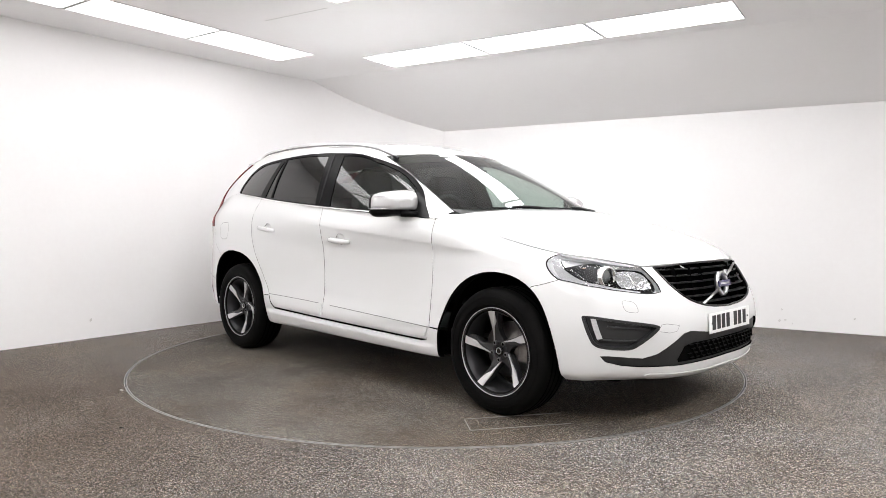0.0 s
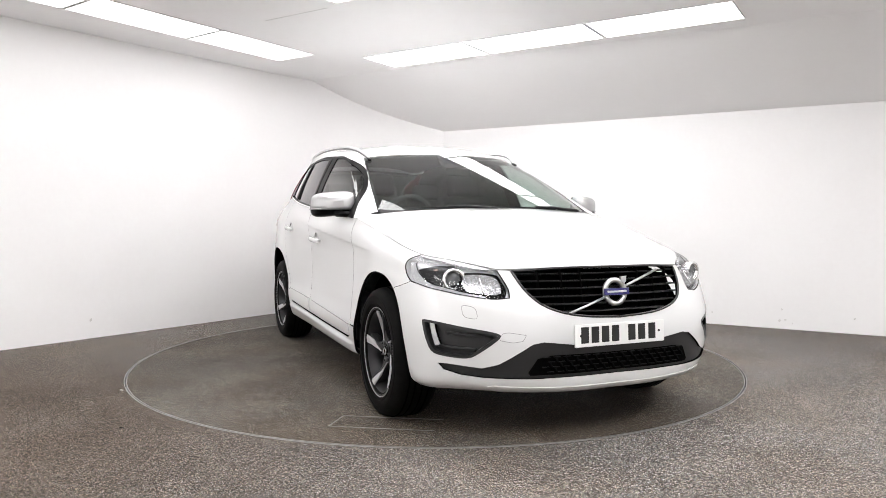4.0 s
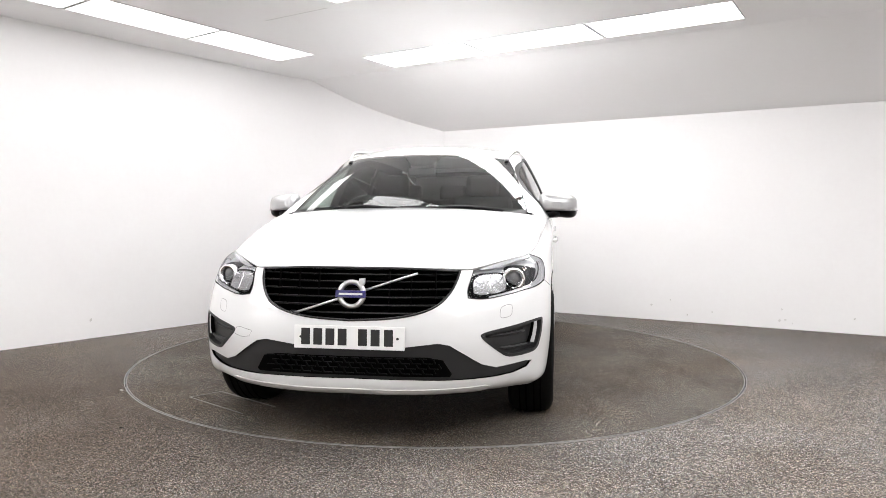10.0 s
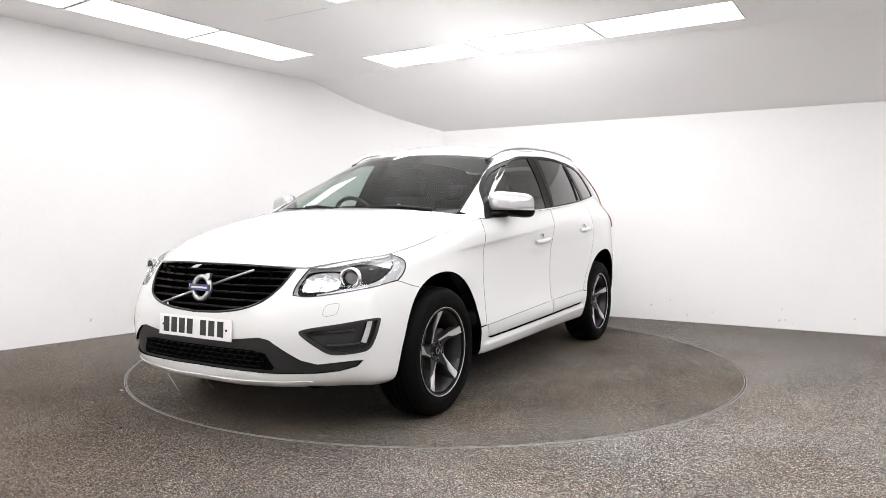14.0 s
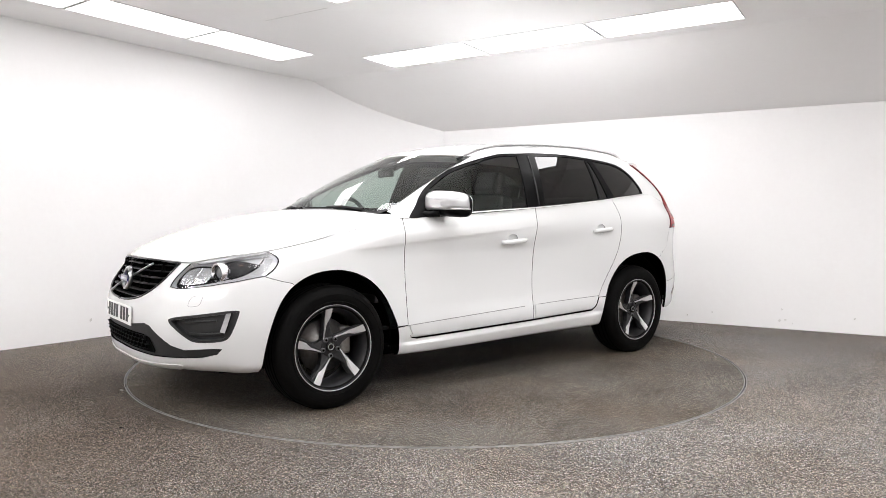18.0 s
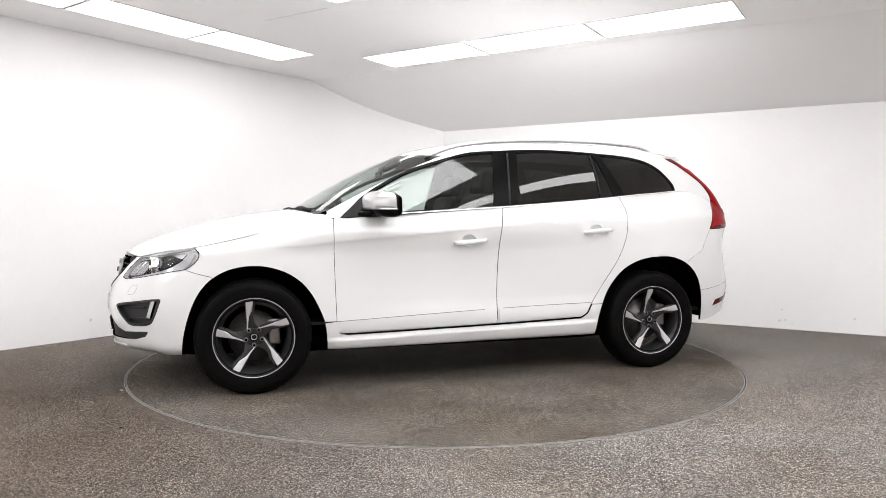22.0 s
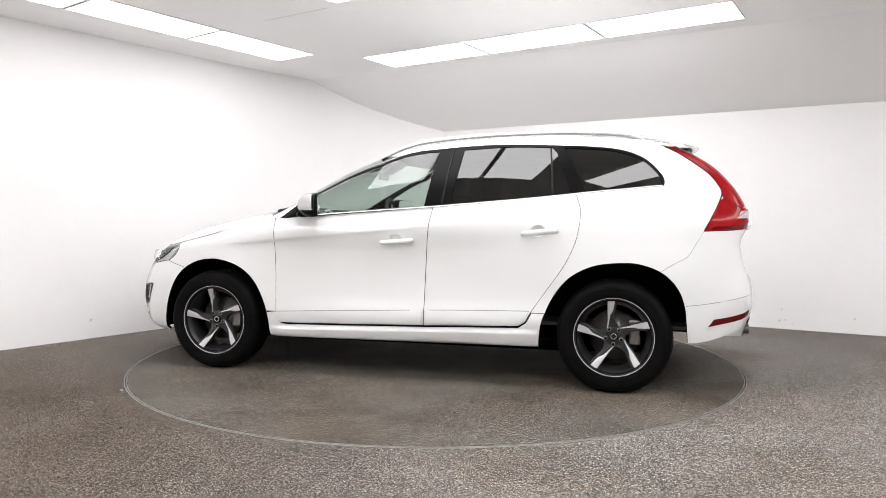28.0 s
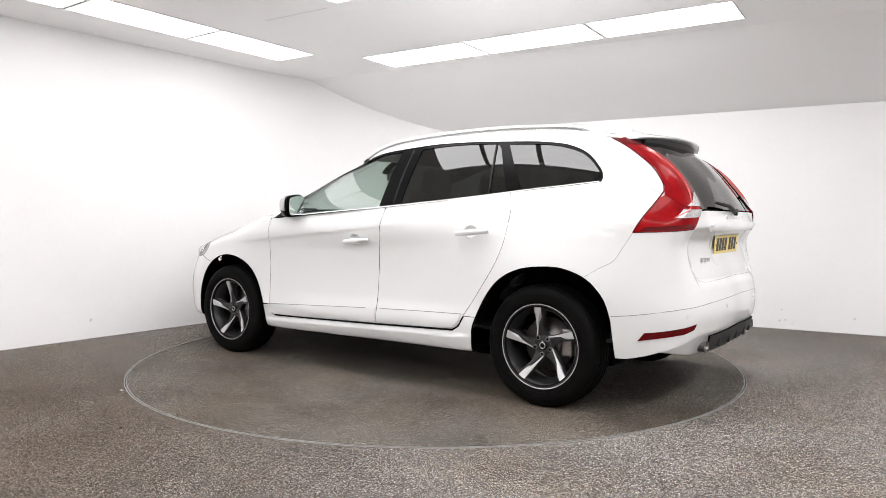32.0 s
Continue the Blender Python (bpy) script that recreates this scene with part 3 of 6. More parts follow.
def cells(loops, du, dv):
    """Outlines filled with a fine mesh that keeps their edges: its points and its triangles."""
    loops = [[(u / du, v / dv) for u, v in loop] for loop in loops]
    pts, edges = [], []
    for loop in loops:
        base, m = len(pts), len(loop)
        pts += loop
        edges += [(base + k, base + (k + 1) % m) for k in range(m)]
    rim = np.array(pts)
    lo, hi = np.floor(rim.min(0)), np.ceil(rim.max(0))
    gx, gy = [g.ravel() for g in np.meshgrid(np.arange(lo[0], hi[0] + 1), np.arange(lo[1], hi[1] + 1))]
    keep = inside_many(loops, gx, gy)
    gx, gy = gx[keep], gy[keep]
    # samples along the rim keep grid points off it
    dense = [rim]
    for a, b in edges:
        n = int(np.hypot(*(rim[b] - rim[a])) / 0.4)
        dense += [rim[a] + (rim[b] - rim[a]) * np.linspace(0, 1, n + 2)[1:-1, None]] if n else []
    dense = np.concatenate(dense)
    grid = [(x, y) for x, y in zip(gx, gy) if ((dense - (x, y)) ** 2).sum(1).min() > 0.12]
    verts, _, faces, _, _, _ = delaunay_2d_cdt([Vector(q) for q in pts + grid], edges, [], 0, 1e-5)
    v = np.array([(q.x, q.y) for q in verts])
    f = np.array([tuple(q) for q in faces])
    c = v[f].mean(1)
    area = np.cross(v[f[:, 1]] - v[f[:, 0]], v[f[:, 2]] - v[f[:, 0]])
    f = f[inside_many(loops, c[:, 0], c[:, 1]) & (np.abs(area) > 1e-7)]
    return [(a * du, b * dv) for a, b in v], [list(map(int, q)) for q in f]


def shrink_outline(skin, uv, gap):
    """Moves an outline on the skin inwards by gap metres."""
    uv = np.array(uv)
    area = 0.5 * np.sum(uv[:, 0] * np.roll(uv[:, 1], -1) - np.roll(uv[:, 0], -1) * uv[:, 1])
    if area < 0:
        uv = uv[::-1]
    if not gap:
        return [tuple(p) for p in uv]
    e = 1e-3
    base = skin.at(uv)
    ju, jv = (skin.at(uv + [e, 0]) - base) / e, (skin.at(uv + [0, e]) - base) / e
    n = skin.normal(uv)
    out = []
    m = len(uv)
    for k in range(m):
        t = base[(k + 1) % m] - base[k - 1]
        ln = np.linalg.norm(t)
        if ln < 1e-7:
            out.append(tuple(uv[k]))
            continue
        d = np.cross(n[k], t / ln) * gap
        jac = np.stack([ju[k], jv[k]], -1)
        s = np.linalg.lstsq(jac, d, rcond=1e-3)[0]
        s = np.clip(s, -.1, .1)
        if abs(uv[k][0]) < 1e-4 or abs(uv[k][0] - (skin.nu - 1)) < 1e-4:
            s[0] = 0.0
        out.append(tuple(uv[k] + s))
    return out


def keyhole(outer, hole):
    """An outline, or several, with one more hole in it."""
    return (outer if isinstance(outer[0], list) else [list(outer)]) + [list(hole)]


def fine_steps(loop, du, dv):
    """Splits the long edges of a closed outline, so that they follow the surface."""
    out = []
    for k, a in enumerate(loop):
        b = loop[(k + 1) % len(loop)]
        n = max(1, int(math.ceil(max(abs(b[0] - a[0]) / du, abs(b[1] - a[1]) / dv))))
        out += [(a[0] + (b[0] - a[0]) * j / n, a[1] + (b[1] - a[1]) * j / n) for j in range(n)]
    return out


def rounded(points, times=2, cut=.22):
    """A closed outline with its corners cut round."""
    for _ in range(times):
        nxt = points[1:] + points[:1]
        points = [q for a, b in zip(points, nxt) for q in ((a[0] + (b[0] - a[0]) * cut, a[1] + (b[1] - a[1]) * cut), (b[0] + (a[0] - b[0]) * cut, b[1] + (a[1] - b[1]) * cut))]
    return points


def panel_mesh(surface, normal_at, poly, du, dv, off, depth, mats, halves, skip_center=True):
    loops = poly if isinstance(poly[0], list) else [list(poly)]
    loops = [fine_steps(loop, 2 * du, 2 * dv) for loop in loops]
    points, faces = cells([[(float(a), float(b)) for a, b in loop] for loop in loops], du, dv)
    uv = np.array(points)
    n = normal_at(uv)
    p = surface(uv) + n * off
    tri = np.array(faces)
    vote = np.einsum("ij,ij->i", np.cross(p[tri[:, 1]] - p[tri[:, 0]], p[tri[:, 2]] - p[tri[:, 0]]), n[tri[:, 0]]).sum()
    if vote < 0:
        faces = [g[::-1] for g in faces]
    count = {}
    for f in faces:
        for k in range(len(f)):
            a, b = f[k - 1], f[k]
            key = (min(a, b), max(a, b))
            count[key] = count.get(key, []) + [(a, b)]
    rim = [v[0] for v in count.values() if len(v) == 1]
    verts, normals, polys, slots = [], [], [], []
    middle = np.abs(p[:, 1]) < 1e-6
    m = len(p)
    shared = {}
    for half, sgn in enumerate(halves):
        flip = np.array([1, sgn, 1])
        outer, inner = [], []
        for sheet, points_of in ((outer, p), (inner, p - n * depth)) if depth else ((outer, p),):
            for k in range(m):
                key = (len(inner) > 0 or sheet is inner, k)
                if half and middle[k]:
                    sheet.append(shared[key])
                else:
                    shared[key] = len(verts)
                    sheet.append(len(verts))
                    verts.append(points_of[k] * flip)

        def add(face, face_normals, slot):
            if sgn < 0:
                face, face_normals = face[::-1], face_normals[::-1]
            polys.append(face)
            normals.extend([tuple(q * flip) for q in face_normals])
            slots.append(slot)

        for f in faces:
            add([outer[k] for k in f], [n[k] for k in f], 0)
        if depth:
            for f in faces:
                add([inner[k] for k in f[::-1]], [-n[k] for k in f[::-1]], 1)
            for a, b in rim:
                if skip_center and abs(p[a][1]) < 2e-3 and abs(p[b][1]) < 2e-3:
                    continue
                side = np.cross(p[b] - p[a], n[a])
                side /= np.linalg.norm(side) + 1e-12
                add([outer[b], outer[a], inner[a], inner[b]], [side] * 4, 1)
    me = bpy.data.meshes.new("panel")
    me.from_pydata([tuple(v) for v in verts], [], polys)
    for mt in mats:
        me.materials.append(mt)
    me.polygons.foreach_set("material_index", slots)
    me.shade_smooth()
    me.normals_split_custom_set(normals)
    me.update()
    return me


def outline(skin, *runs):
    """Joins runs (view, points) into one closed outline on the skin."""
    uv = []
    for view, pts in runs:
        uv += on_skin(skin, view, pts)
    clean = []
    for q in uv:
        if not clean or abs(q[0] - clean[-1][0]) + abs(q[1] - clean[-1][1]) > 1e-5:
            clean.append(q)
    return clean


def panel(name, skin, uv, mat, parent, off=0.0, depth=0.018, gap=0.0014, hole=None, both=False, cell=(0.11, 0.16), label="", back=None):
    """A body panel: cut from the skin, with a folded edge and a black back. both: one mesh over the middle; else one a side."""
    poly = shrink_outline(skin, uv, gap)
    if hole is not None:
        poly = keyhole(poly, shrink_outline(skin, hole, 0.0))
    made = []
    for halves in ([(1, -1)] if both else [(1,), (-1,)]):
        me = panel_mesh(skin.at, skin.normal, poly, cell[0], cell[1], off, depth, (mat, back or BACKING), halves)
        made.append(part(name, me, None, parent, label))
    return made


def tube_bm(path, radius, segs=8, squash=(1.0, 1.0), closed=False):
    """A round bar along a path; radius may be a list."""
    pts = [Vector(p) for p in path]
    bm = bmesh.new()
    rings = []
    n = len(pts)
    for i, p in enumerate(pts):
        a = pts[(i - 1) % n] if closed else pts[max(0, i - 1)]
        b = pts[(i + 1) % n] if closed else pts[min(n - 1, i + 1)]
        t = (b - a).normalized()
        side = t.cross(Vector((0, 0, 1)))
        side = side.normalized() if side.length > 1e-3 else Vector((0, 1, 0))
        up = side.cross(t)
        r = radius[i] if isinstance(radius, (list, tuple)) else radius
        rings.append([bm.verts.new(p + side * (math.cos(2 * math.pi * k / segs) * r * squash[0]) + up * (math.sin(2 * math.pi * k / segs) * r * squash[1])) for k in range(segs)])
    for i in range(n if closed else n - 1):
        a, b = rings[i], rings[(i + 1) % n]
        for k in range(segs):
            bm.faces.new((a[k], a[(k + 1) % segs], b[(k + 1) % segs], b[k]))
    if not closed:
        bm.faces.new(rings[0][::-1])
        bm.faces.new(rings[-1])
    bmesh.ops.recalc_face_normals(bm, faces=bm.faces[:])
    for f in bm.faces:
        f.smooth = True
    return bm


def lathe_bm(profile, segs=64, smooth=True, closed=False):
    """Turns a profile of (radius, y) round the y axis."""
    bm = bmesh.new()
    rings = []
    for r, y in profile:
        rings.append([bm.verts.new((r * math.cos(2 * math.pi * k / segs), y, r * math.sin(2 * math.pi * k / segs))) for k in range(segs)])
    m = len(profile)
    for i in range(m if closed else m - 1):
        a, b = rings[i], rings[(i + 1) % m]
        for k in range(segs):
            bm.faces.new((a[k], a[(k + 1) % segs], b[(k + 1) % segs], b[k]))
    bmesh.ops.recalc_face_normals(bm, faces=bm.faces[:])
    for f in bm.faces:
        f.smooth = smooth
    return bm


def disc_bm(r, y0, y1, segs=32, bevel=0.0):
    bm = bmesh.new()
    bmesh.ops.create_cone(bm, cap_ends=True, segments=segs, radius1=r, radius2=r, depth=abs(y1 - y0), matrix=pose(0, (y0 + y1) / 2, 0, 90))
    if bevel:
        bmesh.ops.bevel(bm, geom=[e for e in bm.edges if abs(e.verts[0].co.y - e.verts[1].co.y) < 1e-5], offset=bevel, segments=2, profile=0.5, affect="EDGES")
    return bm


def plate_bm(points, y0, y1, bevel=0.0):
    """A plate with an outline in x, z between two y planes."""
    n = len(points)
    bm = bmesh.new()
    a = [bm.verts.new((x, y0, z)) for x, z in points]
    b = [bm.verts.new((x, y1, z)) for x, z in points]
    bm.faces.new(a)
    bm.faces.new(b[::-1])
    for i in range(n):
        bm.faces.new((a[i], a[i - 1], b[i - 1], b[i]))
    bmesh.ops.recalc_face_normals(bm, faces=bm.faces[:])
    if bevel:
        bmesh.ops.bevel(bm, geom=bm.edges[:], offset=bevel, segments=2, profile=0.5, affect="EDGES")
    return bm


def merged(*bms):
    out = bmesh.new()
    for b in bms:
        me = bpy.data.meshes.new("t")
        b.to_mesh(me)
        b.free()
        out.from_mesh(me)
        bpy.data.meshes.remove(me)
    return out


def moved(bm, m):
    bmesh.ops.transform(bm, matrix=m, verts=bm.verts)
    return bm


def mirrored(bm):
    bmesh.ops.scale(bm, vec=(1, -1, 1), verts=bm.verts)
    bmesh.ops.reverse_faces(bm, faces=bm.faces[:])
    return bm


# ---- the car ----
car = empty("car", "white five-door estate car with dark rear glass, on the turntable", "car")

# lines that several panels share (side view: x, z; front and rear view: y, z)
FRONT_ARCH = curve([(1.803, .25), (1.792, .36), (1.768, .47), (1.73, .575), (1.685, .652), (1.625, .712), (1.53, .762), (1.42, .783), (1.31, .777), (1.20, .742), (1.11, .683), (1.04, .60), (.985, .49), (.957, .40), (.943, .25)], 5)
REAR_ARCH = curve([(-.925, .25), (-.934, .35), (-.953, .445), (-1.018, .588), (-1.121, .712), (-1.261, .784), (-1.421, .806), (-1.547, .797), (-1.675, .744), (-1.762, .65), (-1.80, .545), (-1.812, .45), (-1.822, .325)], 5)


def arch_between(line, start, end):
    """The stretch of an arch between its points nearest to start and end."""
    near = lambda q: min(range(len(line)), key=lambda k: (line[k][0] - q[0]) ** 2 + (line[k][1] - q[1]) ** 2)
    a, b = near(start), near(end)
    return line[a:b + 1] if a <= b else line[b:a + 1][::-1]


GRILLE_EDGE = curve([(0, .607), (.176, .617), (.304, .638), (.395, .674), (.447, .725), (.473, .775), (.487, .824)])
LAMP_INNER = curve([(.545, .824), (.537, .79), (.527, .74), (.533, .704)])
LAMP_LOW_FRONT = curve([(.533, .704), (.61, .697), (.735, .715)])
LAMP_LOW_SIDE = curve([(1.96, .730), (1.86, .750), (1.775, .764)])
LAMP_TAIL = curve([(1.775, .764), (1.730, .796), (1.702, .832), (1.699, .862), (1.722, .889)])
FENDER_SEAM = curve([(1.775, .762), (1.70, .738), (1.635, .722)])
FOG = rounded([(.585, .536), (.62, .553), (.746, .573), (.868, .598), (.874, .585), (.868, .51), (.848, .44), (.79, .426), (.712, .423), (.665, .462)])
LOW_TOP = [(0, .484), (.26, .487), (.408, .505), (.46, .496), (.526, .453), (.60, .402), (.663, .381), (.794, .394), (.822, .394)]
LOW_BOTTOM = [(.822, .394), (.80, .366), (.74, .346), (.66, .338), (.541, .336), (.462, .334), (0, .337)]
FRONT_GAP = curve([(.905, 1.068), (.904, .93), (.894, .60), (.889, .43)])
MID_GAP = curve([(-.232, 1.15), (-.215, 1.05), (-.197, .89), (-.184, .65), (-.178, .375)])
REAR_DOOR = curve([(-.80, .395), (-.845, .425), (-.88, .485), (-.98, .63), (-1.084, .783), (-1.145, .91), (-1.172, 1.02), (-1.178, 1.125), (-1.15, 1.222)])
CREASE = curve([(.889, .43), (.424, .45), (-.334, .480), (-.87, .493)])
BUMPER_SEAM = curve([(-1.66, .757), (-1.739, .807), (-1.811, .847), (-1.855, .917), (-1.905, .999)])
LAMP_REAR_OUT = curve([(-1.905, 1.001), (-1.95, 1.085), (-1.985, 1.15), (-2.018, 1.222)])
LAMP_REAR_IN = curve([(.58, 1.135), (.615, 1.09), (.664, 1.022)])
GATE_EDGE = curve([(.655, 1.01), (.65, .94), (.632, .86), (.60, .785), (.54, .733), (.3, .733), (0, .738)])


def u_of(skin, view, point):
    return float(on_skin(skin, view, [point])[0][0])


def belt(skin, x0, x1, v):
    """A run along the belt row between two x stations."""
    row = np.array([[u, skin.nv - 1 if skin is LOWER else 0.0] for u in np.linspace(2.0 if skin is LOWER else 3.9, 12.0 if skin is LOWER else 10.2, 400)])
    x = skin.at(row)[:, 0]
    ua, ub = row[np.abs(x - x0).argmin(), 0], row[np.abs(x - x1).argmin(), 0]
    return [(u, v) for u in np.linspace(ua, ub, max(4, int(abs(ua - ub) * 12)))]


TOP = LOWER.nv - 1.0


HANDLES = {"front": (.007, .929), "rear": (-.931, .993)}


def cup_line(c):
    return outline(LOWER, ("s", [(c[0] + .012 + .049 * math.cos(a), c[1] + .003 + .038 * math.sin(a)) for a in np.linspace(0, 2 * math.pi, 33)[:-1]]))


def build_lower_body():
    # front bumper: one piece round the nose, open for the grille, the low intake and the fog lamps
    bumper = outline(LOWER, ("f", GRILLE_EDGE), ("u", [(u, TOP) for u in np.linspace(u_of(LOWER, "f", (.487, .828)), u_of(LOWER, "f", (.545, .826)), 4)]),
                     ("f", LAMP_INNER), ("f", LAMP_LOW_FRONT), ("s", LAMP_LOW_SIDE), ("s", FENDER_SEAM), ("s", arch_between(FRONT_ARCH, (1.625, .712), (1.803, .25))),
                     ("u", [(u, .05 + .2 * f) for f, u in zip(np.linspace(0, 1, 14), np.linspace(u_of(LOWER, "s", (1.803, .25)), 2.28, 14))] + [(2.1, .5)] + [(u, .72) for u in np.linspace(2.0, 0, 14)]),
                     ("f", LOW_BOTTOM[::-1]), ("f", LOW_TOP[::-1]))
    fog = outline(LOWER, ("f", FOG + FOG[:1]))
    front_bumper = panel("front_bumper", LOWER, bumper, WHITE_PAINT, car, hole=fog, both=True, gap=.0013, label="white painted front bumper")[0]
    # fenders
    fender = outline(LOWER, ("s", LAMP_TAIL), ("u", belt(LOWER, 1.718, .907, TOP)), ("s", FRONT_GAP), ("s", [(.889, .43), (.965, .43)]),
                     ("s", arch_between(FRONT_ARCH, (.965, .43), (1.635, .712))), ("s", FENDER_SEAM[::-1]))
    fenders = panel("front_wing", LOWER, fender, WHITE_PAINT, car, cell=(.11, .07))
    # doors
    low_front = curve([(-.178, .375), (.42, .360), (.82, .352), (.868, .362), (.887, .40), (.889, .43)])
    front_door = outline(LOWER, ("u", belt(LOWER, .903, -.232, TOP)), ("s", MID_GAP), ("s", low_front), ("s", FRONT_GAP[::-1]))
    fdoors = panel("front_door", LOWER, front_door, WHITE_PAINT, car, gap=.002, hole=cup_line(HANDLES["front"]), cell=(.11, .07))
    rear_door = outline(LOWER, ("u", belt(LOWER, -.234, -1.15, TOP)), ("s", REAR_DOOR[::-1]), ("s", [(-.80, .395), (-.45, .384), (-.178, .375)]), ("s", MID_GAP[::-1]))
    rdoors = panel("rear_door", LOWER, rear_door, WHITE_PAINT, car, gap=.002, hole=cup_line(HANDLES["rear"]), cell=(.11, .1))
    # raised mouldings along the foot of the doors
    for doors, uv in ((fdoors, outline(LOWER, ("s", [p for p in CREASE if p[0] > -.165]), ("s", [(-.168, .472), (-.168, .386), (.42, .371), (.81, .364), (.855, .374), (.876, .41), (.878, .43)]))),
                      (rdoors, outline(LOWER, ("s", [(-.192, .474)] + [p for p in CREASE if p[0] < -.2]), ("s", [(-.868, .489), (-.842, .44), (-.80, .407), (-.45, .396), (-.192, .387)])))):
        for door, ob in zip(doors, panel("lower_moulding", LOWER, uv, WHITE_PAINT, None, off=.009, depth=.012, gap=0.0, back=WHITE_PAINT)):
            ob.parent = door
    # fine grey strip over the mouldings: the crease's shade drawn as colour
    for doors, pts in ((fdoors, [p for p in CREASE if p[0] > -.165]), (rdoors, [p for p in CREASE if p[0] < -.2])):
        strip = outline(LOWER, ("s", [(x, z + .0022) for x, z in pts]), ("s", [(x, z - .0022) for x, z in pts[::-1]]))
        for sgn, door in zip((1, -1), doors):
            part("moulding_shade_line", panel_mesh(LOWER.at, LOWER.normal, strip, .11, .16, .0102, 0.0, (SEAM_SHADE_GREY,), (sgn,)), None, door)
    # sills
    sill = outline(LOWER, ("s", [(.888, .4285)] + [(.883, .397), (.863, .353), (.82, .3425), (.42, .3505), (-.178, .3655), (-.45, .3745), (-.80, .3855), (-.851, .417), (-.884, .477)]),
                   ("s", [(-.882, .4805), (-.963, .4805)]), ("s", arch_between(REAR_ARCH, (-.963, .478), (-.925, .25))),
                   ("u", [(u, .05) for u in np.linspace(u_of(LOWER, "s", (-.925, .27)), u_of(LOWER, "s", (.943, .26)), 40)]), ("s", arch_between(FRONT_ARCH, (.943, .25), (.965, .43))))
    panel("sill", LOWER, sill, WHITE_PAINT, car, gap=.0015, cell=(.11, .07))
    # rear quarters
    quarter = outline(LOWER, ("u", [q for q in belt(LOWER, -1.15, -1.995, TOP) if q[0] < 11.5] + [(11.52, TOP)]), ("s", [p for p in LAMP_REAR_OUT[::-1] if p[1] < 1.19]), ("s", BUMPER_SEAM[::-1]),
                      ("s", arch_between(REAR_ARCH, (-1.66, .75), (-.963, .478))), ("s", [(-.963, .482), (-.882, .482)]), ("s", [p for p in REAR_DOOR if p[1] > .483]))
    quarters = panel("rear_quarter", LOWER, quarter, WHITE_PAINT, car, gap=.0011)
    # rear bumper
    low_rear = curve([(.83, .342), (.786, .372), (.71, .410), (.643, .440), (.53, .455), (.27, .466), (0, .472)])
    rbumper = outline(LOWER, ("s", BUMPER_SEAM), ("r", [(.843, 1.0), (.66, 1.018)]), ("r", GATE_EDGE), ("r", low_rear[::-1]),
                      ("s", [(-1.875, .325), (-1.835, .325)]), ("s", arch_between(REAR_ARCH, (-1.822, .325), (-1.66, .75))))
    rear_bumper = panel("rear_bumper", LOWER, rbumper, WHITE_PAINT, car, both=True, gap=.0004, label="white painted rear bumper")[0]
    # tailgate, below the glass
    gate = outline(LOWER, ("r", GATE_EDGE[::-1]), ("r", LAMP_REAR_IN[::-1]), ("u", [(u, TOP) for u in np.linspace(u_of(LOWER, "r", (.587, 1.128)), 15, 16)]))
    tailgate = panel("tailgate", LOWER, gate, WHITE_PAINT, car, both=True, gap=.0005)[0]
    return front_bumper, fenders, fdoors, rdoors, quarters, rear_bumper, tailgate


front_bumper, fenders, front_doors, rear_doors, quarters, rear_bumper, tailgate = build_lower_body()

# ---- bonnet and roof ----
BONNET_MID = [(2.19, .846), (2.135, .888), (2.02, .942), (1.84, 1.002), (1.56, 1.076), (1.30, 1.120), (1.13, 1.136)]
BONNET_EDGE = [(2.062, .53, .832), (2.00, .592, .845), (1.885, .695, .870), (1.72, .80, .897), (1.42, .848, .962), (1.20, .838, 1.028), (1.005, .79, 1.098)]


def bonnet_at(uv):
    """s from the lip to the cowl, w from the middle to the edge."""
    uv = np.atleast_2d(uv)
    s, w = uv[:, 0], uv[:, 1]
    mid = np.array([(x, 0, z) for x, z in BONNET_MID])
    edge = np.array(BONNET_EDGE)
    i, wt = spline_weights(np.clip(s, 0, 6), 7)

    def spl(p):
        ext = np.concatenate([2 * p[:1] - p[1:2], p, 2 * p[-1:] - p[-2:-1]])
        return sum(wt[:, k, None] * ext[i + k] for k in range(4))

    a, b = spl(mid), spl(edge)
    out = np.empty((len(uv), 3))
    out[:, 0] = a[:, 0] + (b[:, 0] - a[:, 0]) * np.abs(w) ** 2.2
    out[:, 1] = b[:, 1] * w
    out[:, 2] = a[:, 2] + (b[:, 2] - a[:, 2]) * np.abs(w) ** 2.6
    # a soft fold that runs from the grille's corner to the windscreen
    fold = np.exp(-((w - .72) / .09) ** 2) * np.clip(s / 1.5, 0, 1) * np.clip((6 - s) / 1.5, 0, 1)
    out[:, 2] += .006 * fold
    return out


ROOF_MID = [(.25, 1.572), (.13, 1.602), (0.0, 1.626), (-.18, 1.647), (-.5, 1.668), (-.9, 1.672), (-1.3, 1.66), (-1.6, 1.635), (-1.80, 1.572)]


def line_at(points, f):
    """Points of a smooth line at shares f of its knots."""
    p = np.array(points, float)
    ext = np.concatenate([2 * p[:1] - p[1:2], p, 2 * p[-1:] - p[-2:-1]])
    i, w = spline_weights(np.clip(f, 0, 1) * (len(p) - 1), len(p))
    return sum(w[:, k, None] * ext[i + k] for k in range(4))


